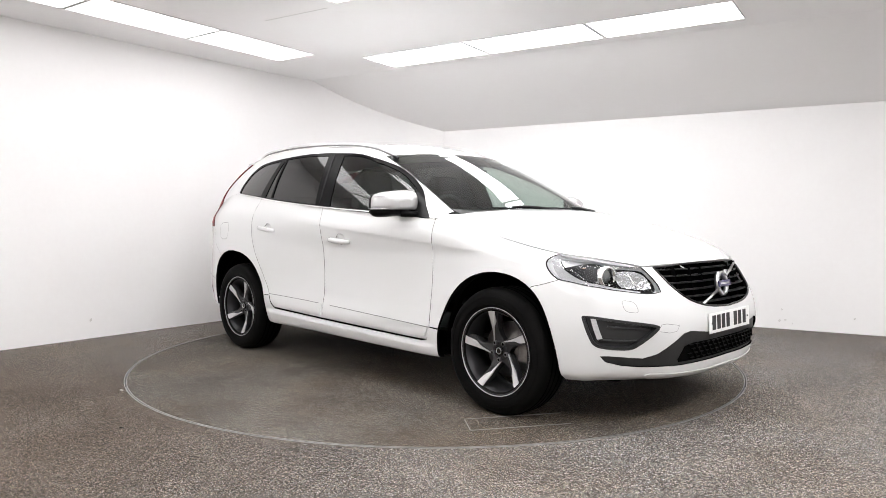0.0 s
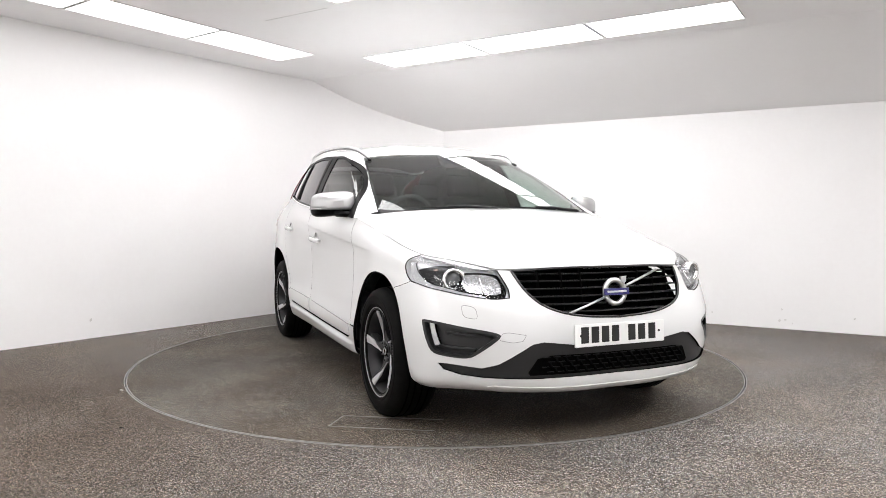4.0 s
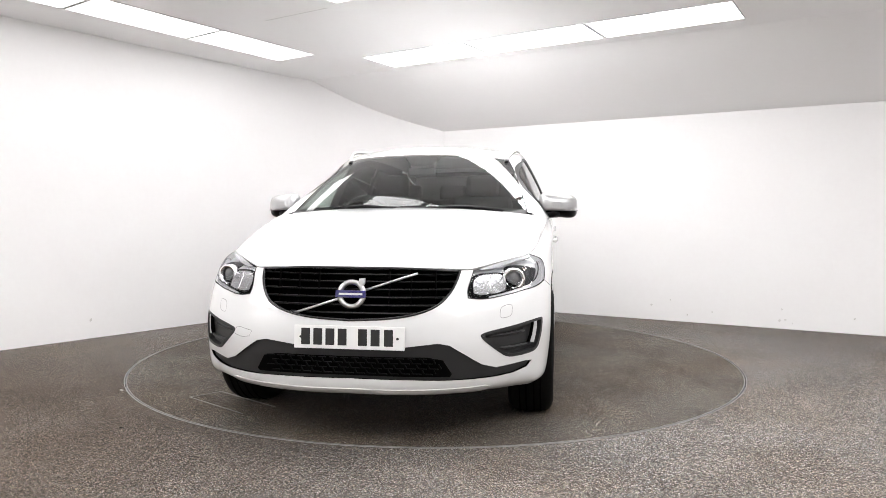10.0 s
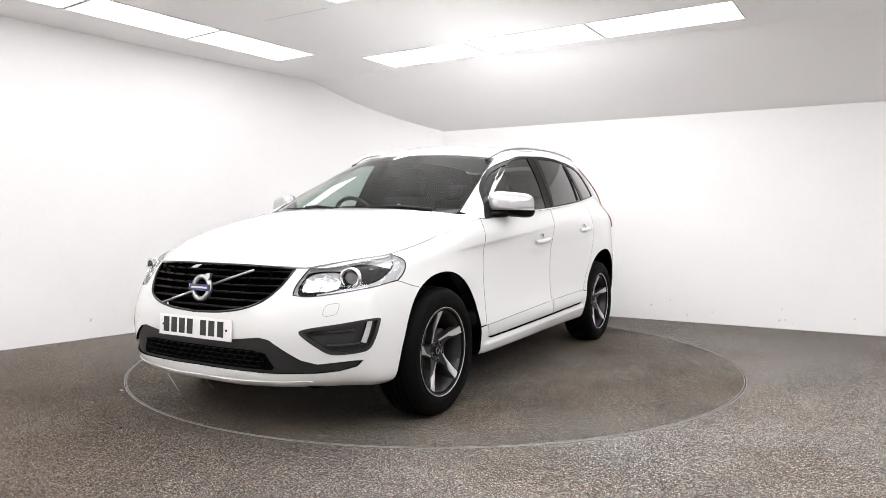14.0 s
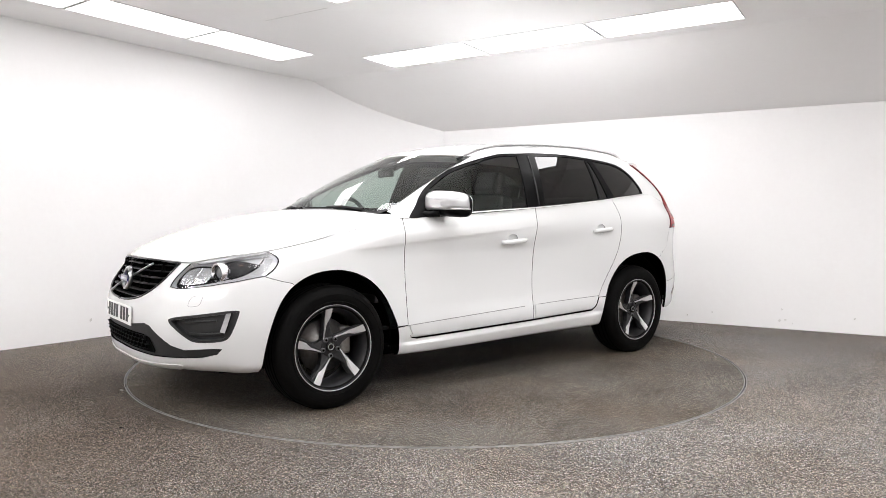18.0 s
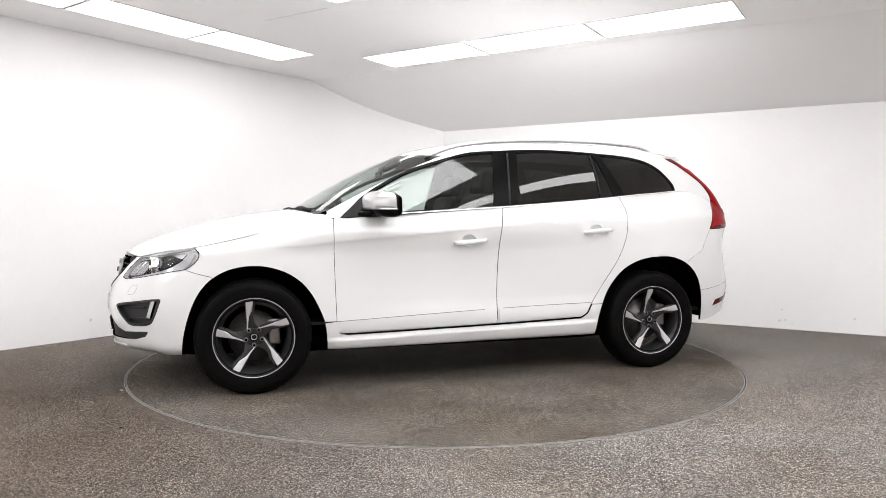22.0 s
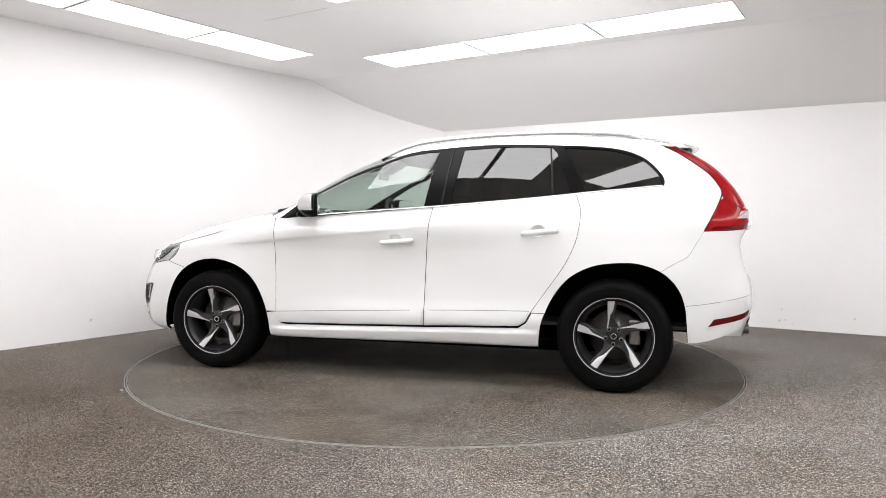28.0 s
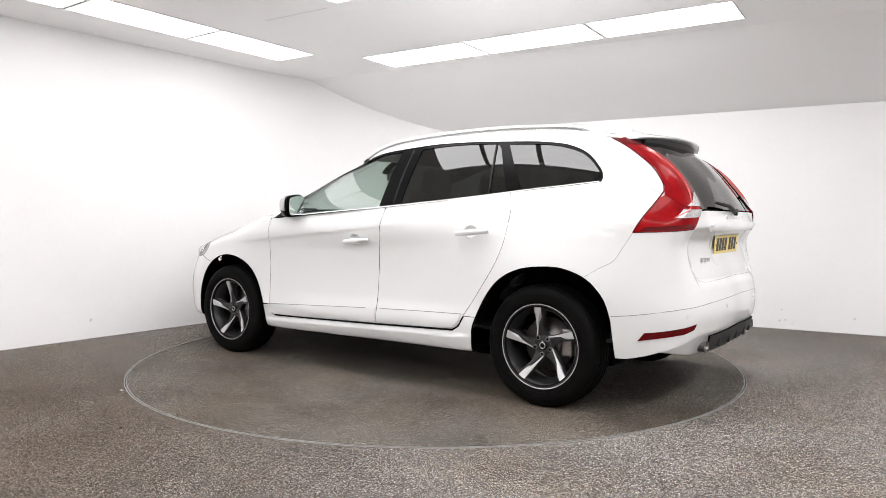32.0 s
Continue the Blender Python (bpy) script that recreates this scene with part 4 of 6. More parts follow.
def roof_at(uv):
    """s from the windscreen's top to the tailgate, w from the middle to the edge."""
    uv = np.atleast_2d(uv)
    s, w = uv[:, 0], np.clip(uv[:, 1], 0, 1)
    edge = lambda u: UPPER.at(np.stack([u, np.full(len(u), UPPER.nv - 1.0)], -1))
    side = edge(4.0 + 6.0 * s)
    mid = line_at([(x, 0, z) for x, z in ROOF_MID], s)
    out = mid + (side - mid) * (w ** 2.2)[:, None]
    out[:, 1] = side[:, 1] * w
    for u_mid, u_end, s0, fade in ((0.0, 4.0, 0.0, np.clip(1 - s / .3, 0, 1) ** 2), (13.0, 10.0, 1.0, np.clip(1 - (1 - s) / .3, 0, 1) ** 2)):
        end = edge(u_mid + (u_end - u_mid) * w)
        a = edge(np.full(len(s), 4.0 + 6.0 * s0))
        m = line_at([(x, 0, z) for x, z in ROOF_MID], np.full(len(s), s0))
        plain = m + (a - m) * (w ** 2.2)[:, None]
        plain[:, 1] = a[:, 1] * w
        out += (end - plain) * fade[:, None]
    return out


def normals_of(fn, sign):
    def normal(uv):
        uv = np.atleast_2d(uv)
        e = 4e-3
        n = np.cross(fn(uv + [e, 0]) - fn(uv - [e, 0]), fn(uv + [0, e]) - fn(uv - [0, e])) * sign
        bad = n[:, 2] < 0
        n[bad] *= -1
        return n / (np.linalg.norm(n, axis=1)[:, None] + 1e-12)
    return normal


def build_bonnet_and_roof():
    poly = [(s, .0) for s in np.linspace(.0, 6, 50)] + [(6, w) for w in np.linspace(.05, 1.0, 24)] + [(s, 1.0) for s in np.linspace(5.9, .0, 60)] + [(0.0, w) for w in np.linspace(.95, .04, 24)]
    bonnet = part("bonnet", panel_mesh(bonnet_at, normals_of(bonnet_at, 1), poly, .2, .0625, 0.0, .016, (WHITE_PAINT, WHITE_PAINT), (1, -1)), None, car, "glossy white bonnet")
    poly = [(f, 0.0) for f in np.linspace(0, 1, 40)] + [(1.0, w) for w in np.linspace(.04, 1, 24)] + [(f, 1.0) for f in np.linspace(.99, 0, 80)] + [(0.0, w) for w in np.linspace(.96, .04, 24)]
    roof = part("roof", panel_mesh(roof_at, normals_of(roof_at, 1), poly, .025, .06, 0.0, .02, (WHITE_PAINT, HEADLINER), (1, -1), True), None, car, "white roof")
    header = [(u, 3.0) for u in np.linspace(0, 2.93, 24)] + [(2.93, 2.96)] + [(u, 2.70 + .25 * (u / 2.9) ** 2) for u in np.linspace(2.9, 0, 24)]
    part("roof_header", panel_mesh(UPPER.at, UPPER.normal, shrink_outline(UPPER, header, 0), .11, .05, 0.0, .02, (WHITE_PAINT, HEADLINER), (1, -1)), None, roof)
    # top of the wing between the bonnet's edge and the door
    for sgn, wing in zip((1, -1), fenders):
        verts, faces = [], []
        k = 14
        for a in range(k + 1):
            f = a / k
            row = LOWER.at([[4.0 + 2.02 * f, TOP]])[0]
            s = 3.0 + 3.0 * f
            inner = bonnet_at([[s, 1.0]])[0]
            row = row + np.array([0, 0, -.0005])
            for b in range(7):
                g = b / 6
                q = row + (inner - row) * g
                q[2] += .012 * math.sin(math.pi * g) * min(1, f * 2)
                verts.append(q * [1, sgn, 1])
        for a in range(k):
            for b in range(6):
                q = (a * 7 + b, a * 7 + b + 1, (a + 1) * 7 + b + 1, (a + 1) * 7 + b)
                faces.append(q if sgn < 0 else q[::-1])
        part("wing_top", from_lists(verts, faces, True), WHITE_PAINT, wing)
        edge = bonnet_at([[s, 1.0] for s in np.linspace(.6, 5.95, 70)]) * [1, sgn, 1]
        part("bonnet_seam", tube_bm([tuple(q) for q in edge], .0009, 6), SEAM_SHADE_GREY, wing, "grey bonnet seam")
    return bonnet, roof


bonnet, roof = build_bonnet_and_roof()

# ---- cabin: pillars, glass, trim ----
DLO_TOP = curve([(.862, 1.078), (.778, 1.152), (.709, 1.212), (.565, 1.302), (.405, 1.386), (.231, 1.449), (-.026, 1.522), (-.234, 1.543), (-.585, 1.561), (-.999, 1.550), (-1.36, 1.525), (-1.545, 1.466), (-1.65, 1.37), (-1.68, 1.312), (-1.672, 1.272)])
FRONT_PANE = curve([(.62, 1.105), (.655, 1.16), (.66, 1.205)]) + curve([(.60, 1.270), (.405, 1.371), (.23, 1.435), (-.028, 1.508), (-.225, 1.528)]) + [(-.165, 1.152)]
REAR_PANE = [(-.345, 1.172), (-.40, 1.533)] + curve([(-.42, 1.535), (-.7, 1.546), (-.985, 1.538)]) + curve([(-1.018, 1.50), (-1.07, 1.36), (-1.115, 1.235)])
QUARTER_PANE = [(-1.205, 1.249), (-1.06, 1.532)] + curve([(-1.09, 1.531), (-1.35, 1.512), (-1.535, 1.456), (-1.637, 1.364), (-1.665, 1.31), (-1.652, 1.282)])


SIDE_BOW = (.7572, .344, .603, .1481, -.3096, -.4266, .0089, -.159, .0018)   # the side glass: y over x and z


class SideSkin(Skin):
    """The cabin's skin with its sides drawn as one even bow, so that the glass mirrors without waves."""

    def at(self, uv):
        uv = np.atleast_2d(np.asarray(uv, float))
        p = Skin.at(self, uv)
        x, z = p[:, 0], p[:, 2]
        bow = sum(c * q for c, q in zip(SIDE_BOW, (1, x, z, x * x, x * z, z * z, x ** 3, x * x * z, x ** 4)))
        w = ease((uv[:, 0] - 4.0) / .25) * ease((9.15 - uv[:, 0]) / .35) * ease((3.0 - uv[:, 1]) / .3)
        p[:, 1] += (bow - p[:, 1]) * w
        return p


SIDE = SideSkin(UPPER_ROWS)


def windscreen_normal(uv):
    """The windscreen's even bow, free of the skin's small waves."""
    p = UPPER.at(uv)
    y, z = p[:, 1], p[:, 2]
    n = np.stack([np.ones(len(y)), -2 * y * (1.65 - 1.4479 * z - 1.1042 * y * y), -(2.2395 - 3.0136 * z - 1.4479 * y * y)], -1)
    return n / np.linalg.norm(n, axis=1)[:, None]


def build_cabin():
    dlo_belt = belt(UPPER, -1.672, .862, .02)
    dlo = outline(SIDE, ("s", DLO_TOP), ("u", dlo_belt))
    panes = [outline(SIDE, ("s", p + p[:1])) for p in (FRONT_PANE, REAR_PANE, QUARTER_PANE)]
    poly = shrink_outline(SIDE, dlo, .001)
    for pane in panes:
        poly = keyhole(poly, shrink_outline(SIDE, pane, 0.0))
    for sgn in (1, -1):
        ob = part("window_surround", panel_mesh(SIDE.at, SIDE.normal, poly, .11, .1, -.004, .012, (SURROUND_BLACK, BACKING), (sgn,)), None, car, "black window surround and pillars")
        for name, pane, mt, lab in (("front_side_window", panes[0], CLEAR_GLASS, "green-tinted front side window"), ("rear_side_window", panes[1], PRIVACY_GLASS, "dark privacy glass"),
                                    ("quarter_window", panes[2], PRIVACY_GLASS, "dark privacy glass")):
            q = shrink_outline(SIDE, pane, -.003)
            part(name, panel_mesh(SIDE.at, SIDE.normal, q, .11, .1, -.008, 0.0, (mt,), (sgn,)), None, ob, lab)
    # white frame: windscreen pillar, roof side and rear pillar in one pressing
    lamp_out = curve([(-2.02, 1.225), (-2.008, 1.27), (-1.955, 1.345), (-1.88, 1.41), (-1.772, 1.487), (-1.683, 1.535), (-1.65, 1.546)])
    corner = u_of(UPPER, "s", (-1.65, 1.546))
    frame_uv = outline(SIDE, ("u", [(2.93, v) for v in np.linspace(0, 3, 12)]), ("u", [(u, 3.0) for u in np.linspace(2.93, corner, 60)]), ("s", [p for p in lamp_out[::-1] if p[1] > 1.24]),
                       ("u", [(9.52, 0.0)] + [q for q in belt(UPPER, -1.99, -1.674, 0.0) if q[0] < 9.5]), ("s", DLO_TOP[::-1]), ("u", [(u, 0.0) for u in np.linspace(4.05, 2.93, 8)]))
    panel("side_frame", SIDE, frame_uv, WHITE_PAINT, car, gap=.0001, cell=(.11, .1))
    # windscreen, with a black border and a sensor box
    top = lambda u: 2.69 + .25 * (u / 2.9) ** 2
    ws = [(u, .05) for u in np.linspace(0, 2.9, 30)] + [(2.9, v) for v in np.linspace(.1, 2.90, 20)] + [(u, top(u)) for u in np.linspace(2.88, 0, 30)] + [(0, v) for v in np.linspace(2.65, .1, 20)]
    part("windscreen", panel_mesh(UPPER.at, windscreen_normal, ws, .11, .1, -.002, 0.0, (CLEAR_GLASS,), (1, -1)), None, car, "green-tinted windscreen")
    border = [(u, .05) for u in np.linspace(0, 2.9, 30)] + [(2.9, v) for v in np.linspace(.1, 2.9, 20)] + [(u, top(u)) for u in np.linspace(2.88, 0, 30)] + \
             [(u, top(u) - .07) for u in np.linspace(0, 2.76, 30)] + [(2.81, v) for v in np.linspace(2.72, .2, 20)] + [(u, .16) for u in np.linspace(2.78, 0, 30)]
    part("windscreen_border", panel_mesh(UPPER.at, UPPER.normal, border, .11, .1, -.005, 0.0, (SURROUND_BLACK,), (1, -1)), None, car, "black windscreen border")
    # roof corner over the tail lamp
    patch = [(8.8, 2.72), (9.6, 2.74), (10.5, 2.80), (10.5, 3.0), (9.6, 3.0), (8.8, 3.0)]
    panel("roof_corner", UPPER, patch, WHITE_PAINT, car, off=-.003, depth=.006, gap=0.0, cell=(.11, .1), back=WHITE_PAINT)
    # rear window
    edge_in = curve([(.58, 1.14), (.53, 1.215), (.495, 1.305), (.505, 1.40), (.546, 1.475), (.565, 1.535)])
    rw = outline(UPPER, ("u", [(13, .03), (13, 2.97)]), ("u", [(u, 2.97) for u in np.linspace(13, 10.3, 12)]), ("r", edge_in[::-1]), ("u", [(u, .03) for u in np.linspace(u_of(UPPER, "r", (.58, 1.14)), 13, 12)]))
    rear_window = panel("rear_window", UPPER, rw, PRIVACY_GLASS, car, both=True, depth=0.0, gap=.004, cell=(.11, .1), label="dark tinted rear window")[0]
    # chrome strip along the belt
    uv = outline(UPPER, ("u", belt(UPPER, .66, -1.668, -.03)), ("u", belt(UPPER, -1.668, .66, .022)))
    panel("belt_strip", SIDE, uv, BRIGHT_TRIM, car, off=.009, depth=.014, gap=0.0, cell=(.11, .1), label="bright metal belt strip")
    return rear_window


rear_window = build_cabin()


def build_tail_lamps():
    join_l, join_u = 11.52, 9.52
    lower = outline(LOWER, ("s", [p for p in LAMP_REAR_OUT if p[1] < 1.19]), ("u", [(u, TOP) for u in np.linspace(join_l, u_of(LOWER, "r", (.58, 1.128)), 12)]), ("r", LAMP_REAR_IN), ("r", [(.664, 1.022), (.75, 1.012), (.845, 1.002)]))
    out = curve([(-2.02, 1.23), (-2.008, 1.27), (-1.955, 1.345), (-1.88, 1.41), (-1.772, 1.487), (-1.683, 1.535)])
    inn = curve([(.561, 1.541), (.546, 1.475), (.505, 1.40), (.495, 1.305), (.53, 1.215), (.58, 1.14)])
    upper = outline(UPPER, ("s", [p for p in out if p[1] > 1.24]), ("r", inn), ("u", [(u, 0.0) for u in np.linspace(u_of(UPPER, "r", (.58, 1.135)), join_u, 12)]))
    white_low = outline(LOWER, ("r", [(.585, 1.128), (.618, 1.085), (.75, 1.076), (.71, 1.122), (.585, 1.128)]))
    white_up = outline(UPPER, ("r", [(.518, 1.228), (.527, 1.21), (.555, 1.165), (.582, 1.138), (.69, 1.142), (.63, 1.175), (.578, 1.207), (.518, 1.228)]))
    dark = outline(UPPER, ("s", [(-1.76, 1.493), (-1.683, 1.533)]), ("r", [(.561, 1.54), (.550, 1.492), (.60, 1.488)]))
    for sgn in (1, -1):
        lamp = part("tail_lamp", panel_mesh(LOWER.at, LOWER.normal, shrink_outline(LOWER, lower, .001), .08, .1, .004, .03, (RED_LENS, DARK_RED), (sgn,)), None, car, "tall red tail lamp")
        part("upper_lens", panel_mesh(UPPER.at, UPPER.normal, shrink_outline(UPPER, upper, .001), .08, .1, .004, .03, (RED_LENS, DARK_RED), (sgn,)), None, lamp)
        part("top_lens", panel_mesh(UPPER.at, UPPER.normal, shrink_outline(UPPER, dark, .001), .05, .08, .0055, .003, (DARK_RED, BACKING), (sgn,)), None, lamp, "dark red lens tip")
        part("reverse_lens", panel_mesh(LOWER.at, LOWER.normal, shrink_outline(LOWER, white_low, 0), .05, .08, .007, .005, (CLEAR_STRIPED, BACKING), (sgn,)), None, lamp, "clear ribbed reversing lens")
        part("reverse_lens", panel_mesh(UPPER.at, UPPER.normal, shrink_outline(UPPER, white_up, 0), .05, .08, .007, .005, (CLEAR_STRIPED, BACKING), (sgn,)), None, lamp, "clear ribbed reversing lens")
        edge = [LOWER.at([q])[0] + LOWER.normal([q])[0] * .003 for q in on_skin(LOWER, "s", LAMP_REAR_OUT)]
        edge += [UPPER.at([q])[0] + UPPER.normal([q])[0] * .003 for q in on_skin(UPPER, "s", out[3:])]
        part("lens_rim", tube_bm([(x, y * sgn, z) for x, y, z in edge], .0048, 6), DARK_RED, lamp, "dark red lens rim")
        foot = outline(LOWER, ("r", [(.675, 1.027), (.75, 1.02), (.84, 1.008), (.83, 1.028), (.75, 1.04), (.67, 1.046), (.675, 1.027)]))
        part("lamp_foot", panel_mesh(LOWER.at, LOWER.normal, shrink_outline(LOWER, foot, 0), .05, .08, .0055, .003, (DARK_RED, BACKING), (sgn,)), None, lamp, "dark red lamp foot")
        guide = [UPPER.at([q])[0] + UPPER.normal([q])[0] * .004 for q in on_skin(UPPER, "r", curve([(.60, 1.46), (.585, 1.38), (.58, 1.30), (.615, 1.215), (.65, 1.16)]))]
        guide += [LOWER.at([q])[0] + LOWER.normal([q])[0] * .004 for q in on_skin(LOWER, "r", curve([(.69, 1.118), (.735, 1.09), (.755, 1.075)]))]
        part("light_guide", tube_bm([(x, y * sgn, z) for x, y, z in guide], .0045, 8), GUIDE_RED, lamp, "pale red light guide")


build_tail_lamps()


# ---- wheels ----
BOLT_GREY = material("bolt_grey", (0.16, 0.16, 0.165), 0.35, metal=0.7)
def build_wheel(name):
    wheel = part(name, lathe_bm([(.223, -.105), (.236, -.108), (.246, -.112), (.275, -.121), (.318, -.118), (.338, -.102), (.3485, -.078), (.352, -.045), (.3525, 0), (.352, .045), (.3485, .078),
                                 (.338, .102), (.318, .118), (.275, .121), (.246, .112), (.236, .108), (.223, .105), (.216, .06), (.216, -.06)], 96, closed=True), RUBBER, car, "black road tyre on a grey alloy wheel")
    # tread grooves and sidewall ribs
    for y in (-.055, -.02, .02, .055):
        part("tread_groove", lathe_bm([(.3535, y - .004), (.3535, y + .004), (.346, y + .004), (.346, y - .004)], 72, closed=True), BACKING, wheel)
    for r in (.262, .302):
        part("sidewall_rib", lathe_bm([(r - .002, .1185), (r, .1225), (r + .002, .1185)], 72), RUBBER, wheel)
    rim = part("rim", lathe_bm([(.222, -.10), (.205, -.04), (.192, .0), (.20, .06), (.2145, .088), (.222, .098), (.226, .104), (.232, .1075), (.240, .109), (.2435, .106), (.2445, .098), (.236, .094), (.23, -.10)], 96, closed=True), BARREL_GREY, wheel, "dark grey alloy rim")
    part("rim_edge", lathe_bm([(.2385, .1085), (.2405, .1112), (.243, .1112), (.2447, .108), (.2425, .107)], 96, closed=True), ALLOY_CUT, rim, "bright machined rim edge")
    dish = lambda z: .024 * max(0.0, min(1.0, (.20 - z) / .14)) - .0215 * max(0.0, min(1.0, (z - .155) / .07))
    for k in range(5):
        a = Matrix.Rotation(radians(72 * k + 8), 4, "Y")
        body = plate_bm([(-x, z) for x, z in ((-.021, .232), (.043, .228), (.027, .163), (.012, .118), (.020, .078), (.034, .055), (.02, .02), (-.034, .03), (-.041, .06), (-.034, .10), (-.029, .15))], .040, .080, .003)
        for v in body.verts:   # dished towards the hub, the trailing flank falls away
            v.co.y -= dish(v.co.z) + (.014 if v.co.x < -.012 and v.co.y > .06 and v.co.z > .08 else 0)
        spoke = part("spoke", moved(body, a), ALLOY_GREY, wheel, "dark grey spoke")
        face = plate_bm([(-x, z) for x, z in ((-.017, .2395), (.029, .2395), (.0225, .210), (.016, .180), (.010, .160), (-.010, .131), (-.020, .095), (-.030, .050), (-.037, .049), (-.028, .10), (-.0245, .15), (-.0205, .200))], .0795, .0855, .001)
        for v in face.verts:
            v.co.y -= dish(v.co.z)
        part("machined_face", moved(face, a), ALLOY_CUT, spoke, "bright machined spoke face")
    hub = part("hub", disc_bm(.058, .03, .060, 40, .008), BARREL_GREY, wheel, "dark grey hub")
    part("centre_cap", disc_bm(.028, .062, .070, 32, .002), GLOSS_BLACK, hub, "black centre cap with a silver ring")
    part("cap_ring", lathe_bm([(.015, .070), (.015, .0725), (.0185, .0725), (.0185, .070)], 32, closed=True), SATIN_SILVER, hub)
    for k in range(5):
        a = radians(72 * k + 54)
        at = Matrix.Translation((.050 * math.cos(a), 0, .050 * math.sin(a)))
        bolt = part("wheel_bolt", moved(disc_bm(.0135, .052, .072, 12, .003), at), BOLT_GREY, hub)
        part("bolt_socket", moved(disc_bm(.0075, .068, .0726, 12), at), BACKING, bolt)
    return wheel


def build_brake(at, sgn):
    m = Matrix.Translation((at[0], at[1], at[2])) @ Matrix.Rotation(0 if sgn > 0 else math.pi, 4, "Z")
    brake = part("brake_disc", moved(lathe_bm([(.075, .0), (.155, .0), (.155, .022), (.075, .022), (.07, .035), (.02, .035)], 64), m), BRAKE_STEEL, car, "worn steel brake disc")
    part("brake_caliper", moved(box_bm((.07, .08, .16), (-.125, .015, .02), .012), m), BRAKE_STEEL, brake, "grey brake caliper")
    return brake


def build_running_gear():
    first = build_wheel("wheel")
    for x, y, sgn, ph in ((1.387, .808, 1, 0), (-1.387, .798, 1, -3), (1.387, -.808, -1, 0), (-1.387, -.798, -1, 40)):
        m = pose(x, y, .3475, 0, 0, 0 if sgn > 0 else 180) @ Matrix.Rotation(radians(ph), 4, "Y")
        if x > 0 and sgn > 0:
            first.matrix_basis = m
        else:
            copy_thing(first, m)
        build_brake((x, y - sgn * .035, .3475), sgn)
    # wheel housings and underside
    for x, arch in ((1.387, .43), (-1.387, .445)):
        for sgn in (1, -1):
            verts, faces = [], []
            n = 28
            for k in range(n + 1):
                a = math.pi * ((-.05 + 1.10 * k / n) if x > 0 else (.06 + .94 * k / n))
                for y, r in ((.835, arch + .01), (.78, arch + .035), (.55, arch + .035)):
                    verts.append((x + r * math.cos(a), y * sgn, .345 + r * math.sin(a)))
            for k in range(n):
                for j in range(2):
                    faces.append((3 * k + j, 3 * k + j + 1, 3 * k + 4 + j, 3 * k + 3 + j))
            c = len(verts)
            verts.append((x, .55 * sgn, .345))
            faces += [(c, 3 * k + 2, 3 * k + 5) for k in range(n)]
            part("wheel_arch_liner", from_lists(verts, faces), BACKING, car, "black wheel arch liner")
    bm = prism([(2.08, -.40), (2.08, .40), (1.95, .62), (1.82, .72), (.98, .74), (.94, .84), (-.92, .84), (-.97, .74), (-1.40, .60), (-1.66, .46), (-1.74, .35), (-1.76, 0), (-1.74, -.35), (-1.66, -.46), (-1.40, -.60),
                (-.97, -.74), (-.92, -.84), (.94, -.84), (.98, -.74), (1.82, -.72), (1.95, -.62)], .258, .30)
    part("underside", bm, BACKING, car, "black underside")
    # added slab that blocks light, so the floor under the car darkens
    belly = prism([(1.85, -.42), (1.85, .42), (1.0, .52), (-.98, .52), (-1.62, .40), (-1.62, -.40), (-.98, -.52), (1.0, -.52)], .178, .262)
    part("belly_light_block", belly, BACKING, car, "black slab added under the car to block light")
    for sgn in (1, -1):
        part("axle_shaft", tube_bm([(1.387, .3 * sgn, .34), (1.387, .78 * sgn, .345)], .022, 10), BACKING, car)
        part("axle_shaft", tube_bm([(-1.387, .3 * sgn, .34), (-1.387, .78 * sgn, .345)], .022, 10), BACKING, car)


build_running_gear()


# ---- nose ----
def skin_point(skin, view, p, off=0.0):
    uv = on_skin(skin, view, [p])
    return Vector(skin.at(uv)[0] + skin.normal(uv)[0] * off), Vector(skin.normal(uv)[0])


def front_x(y, z, off=0.0):
    return skin_point(LOWER, "f", (abs(y), z))[0].x + off


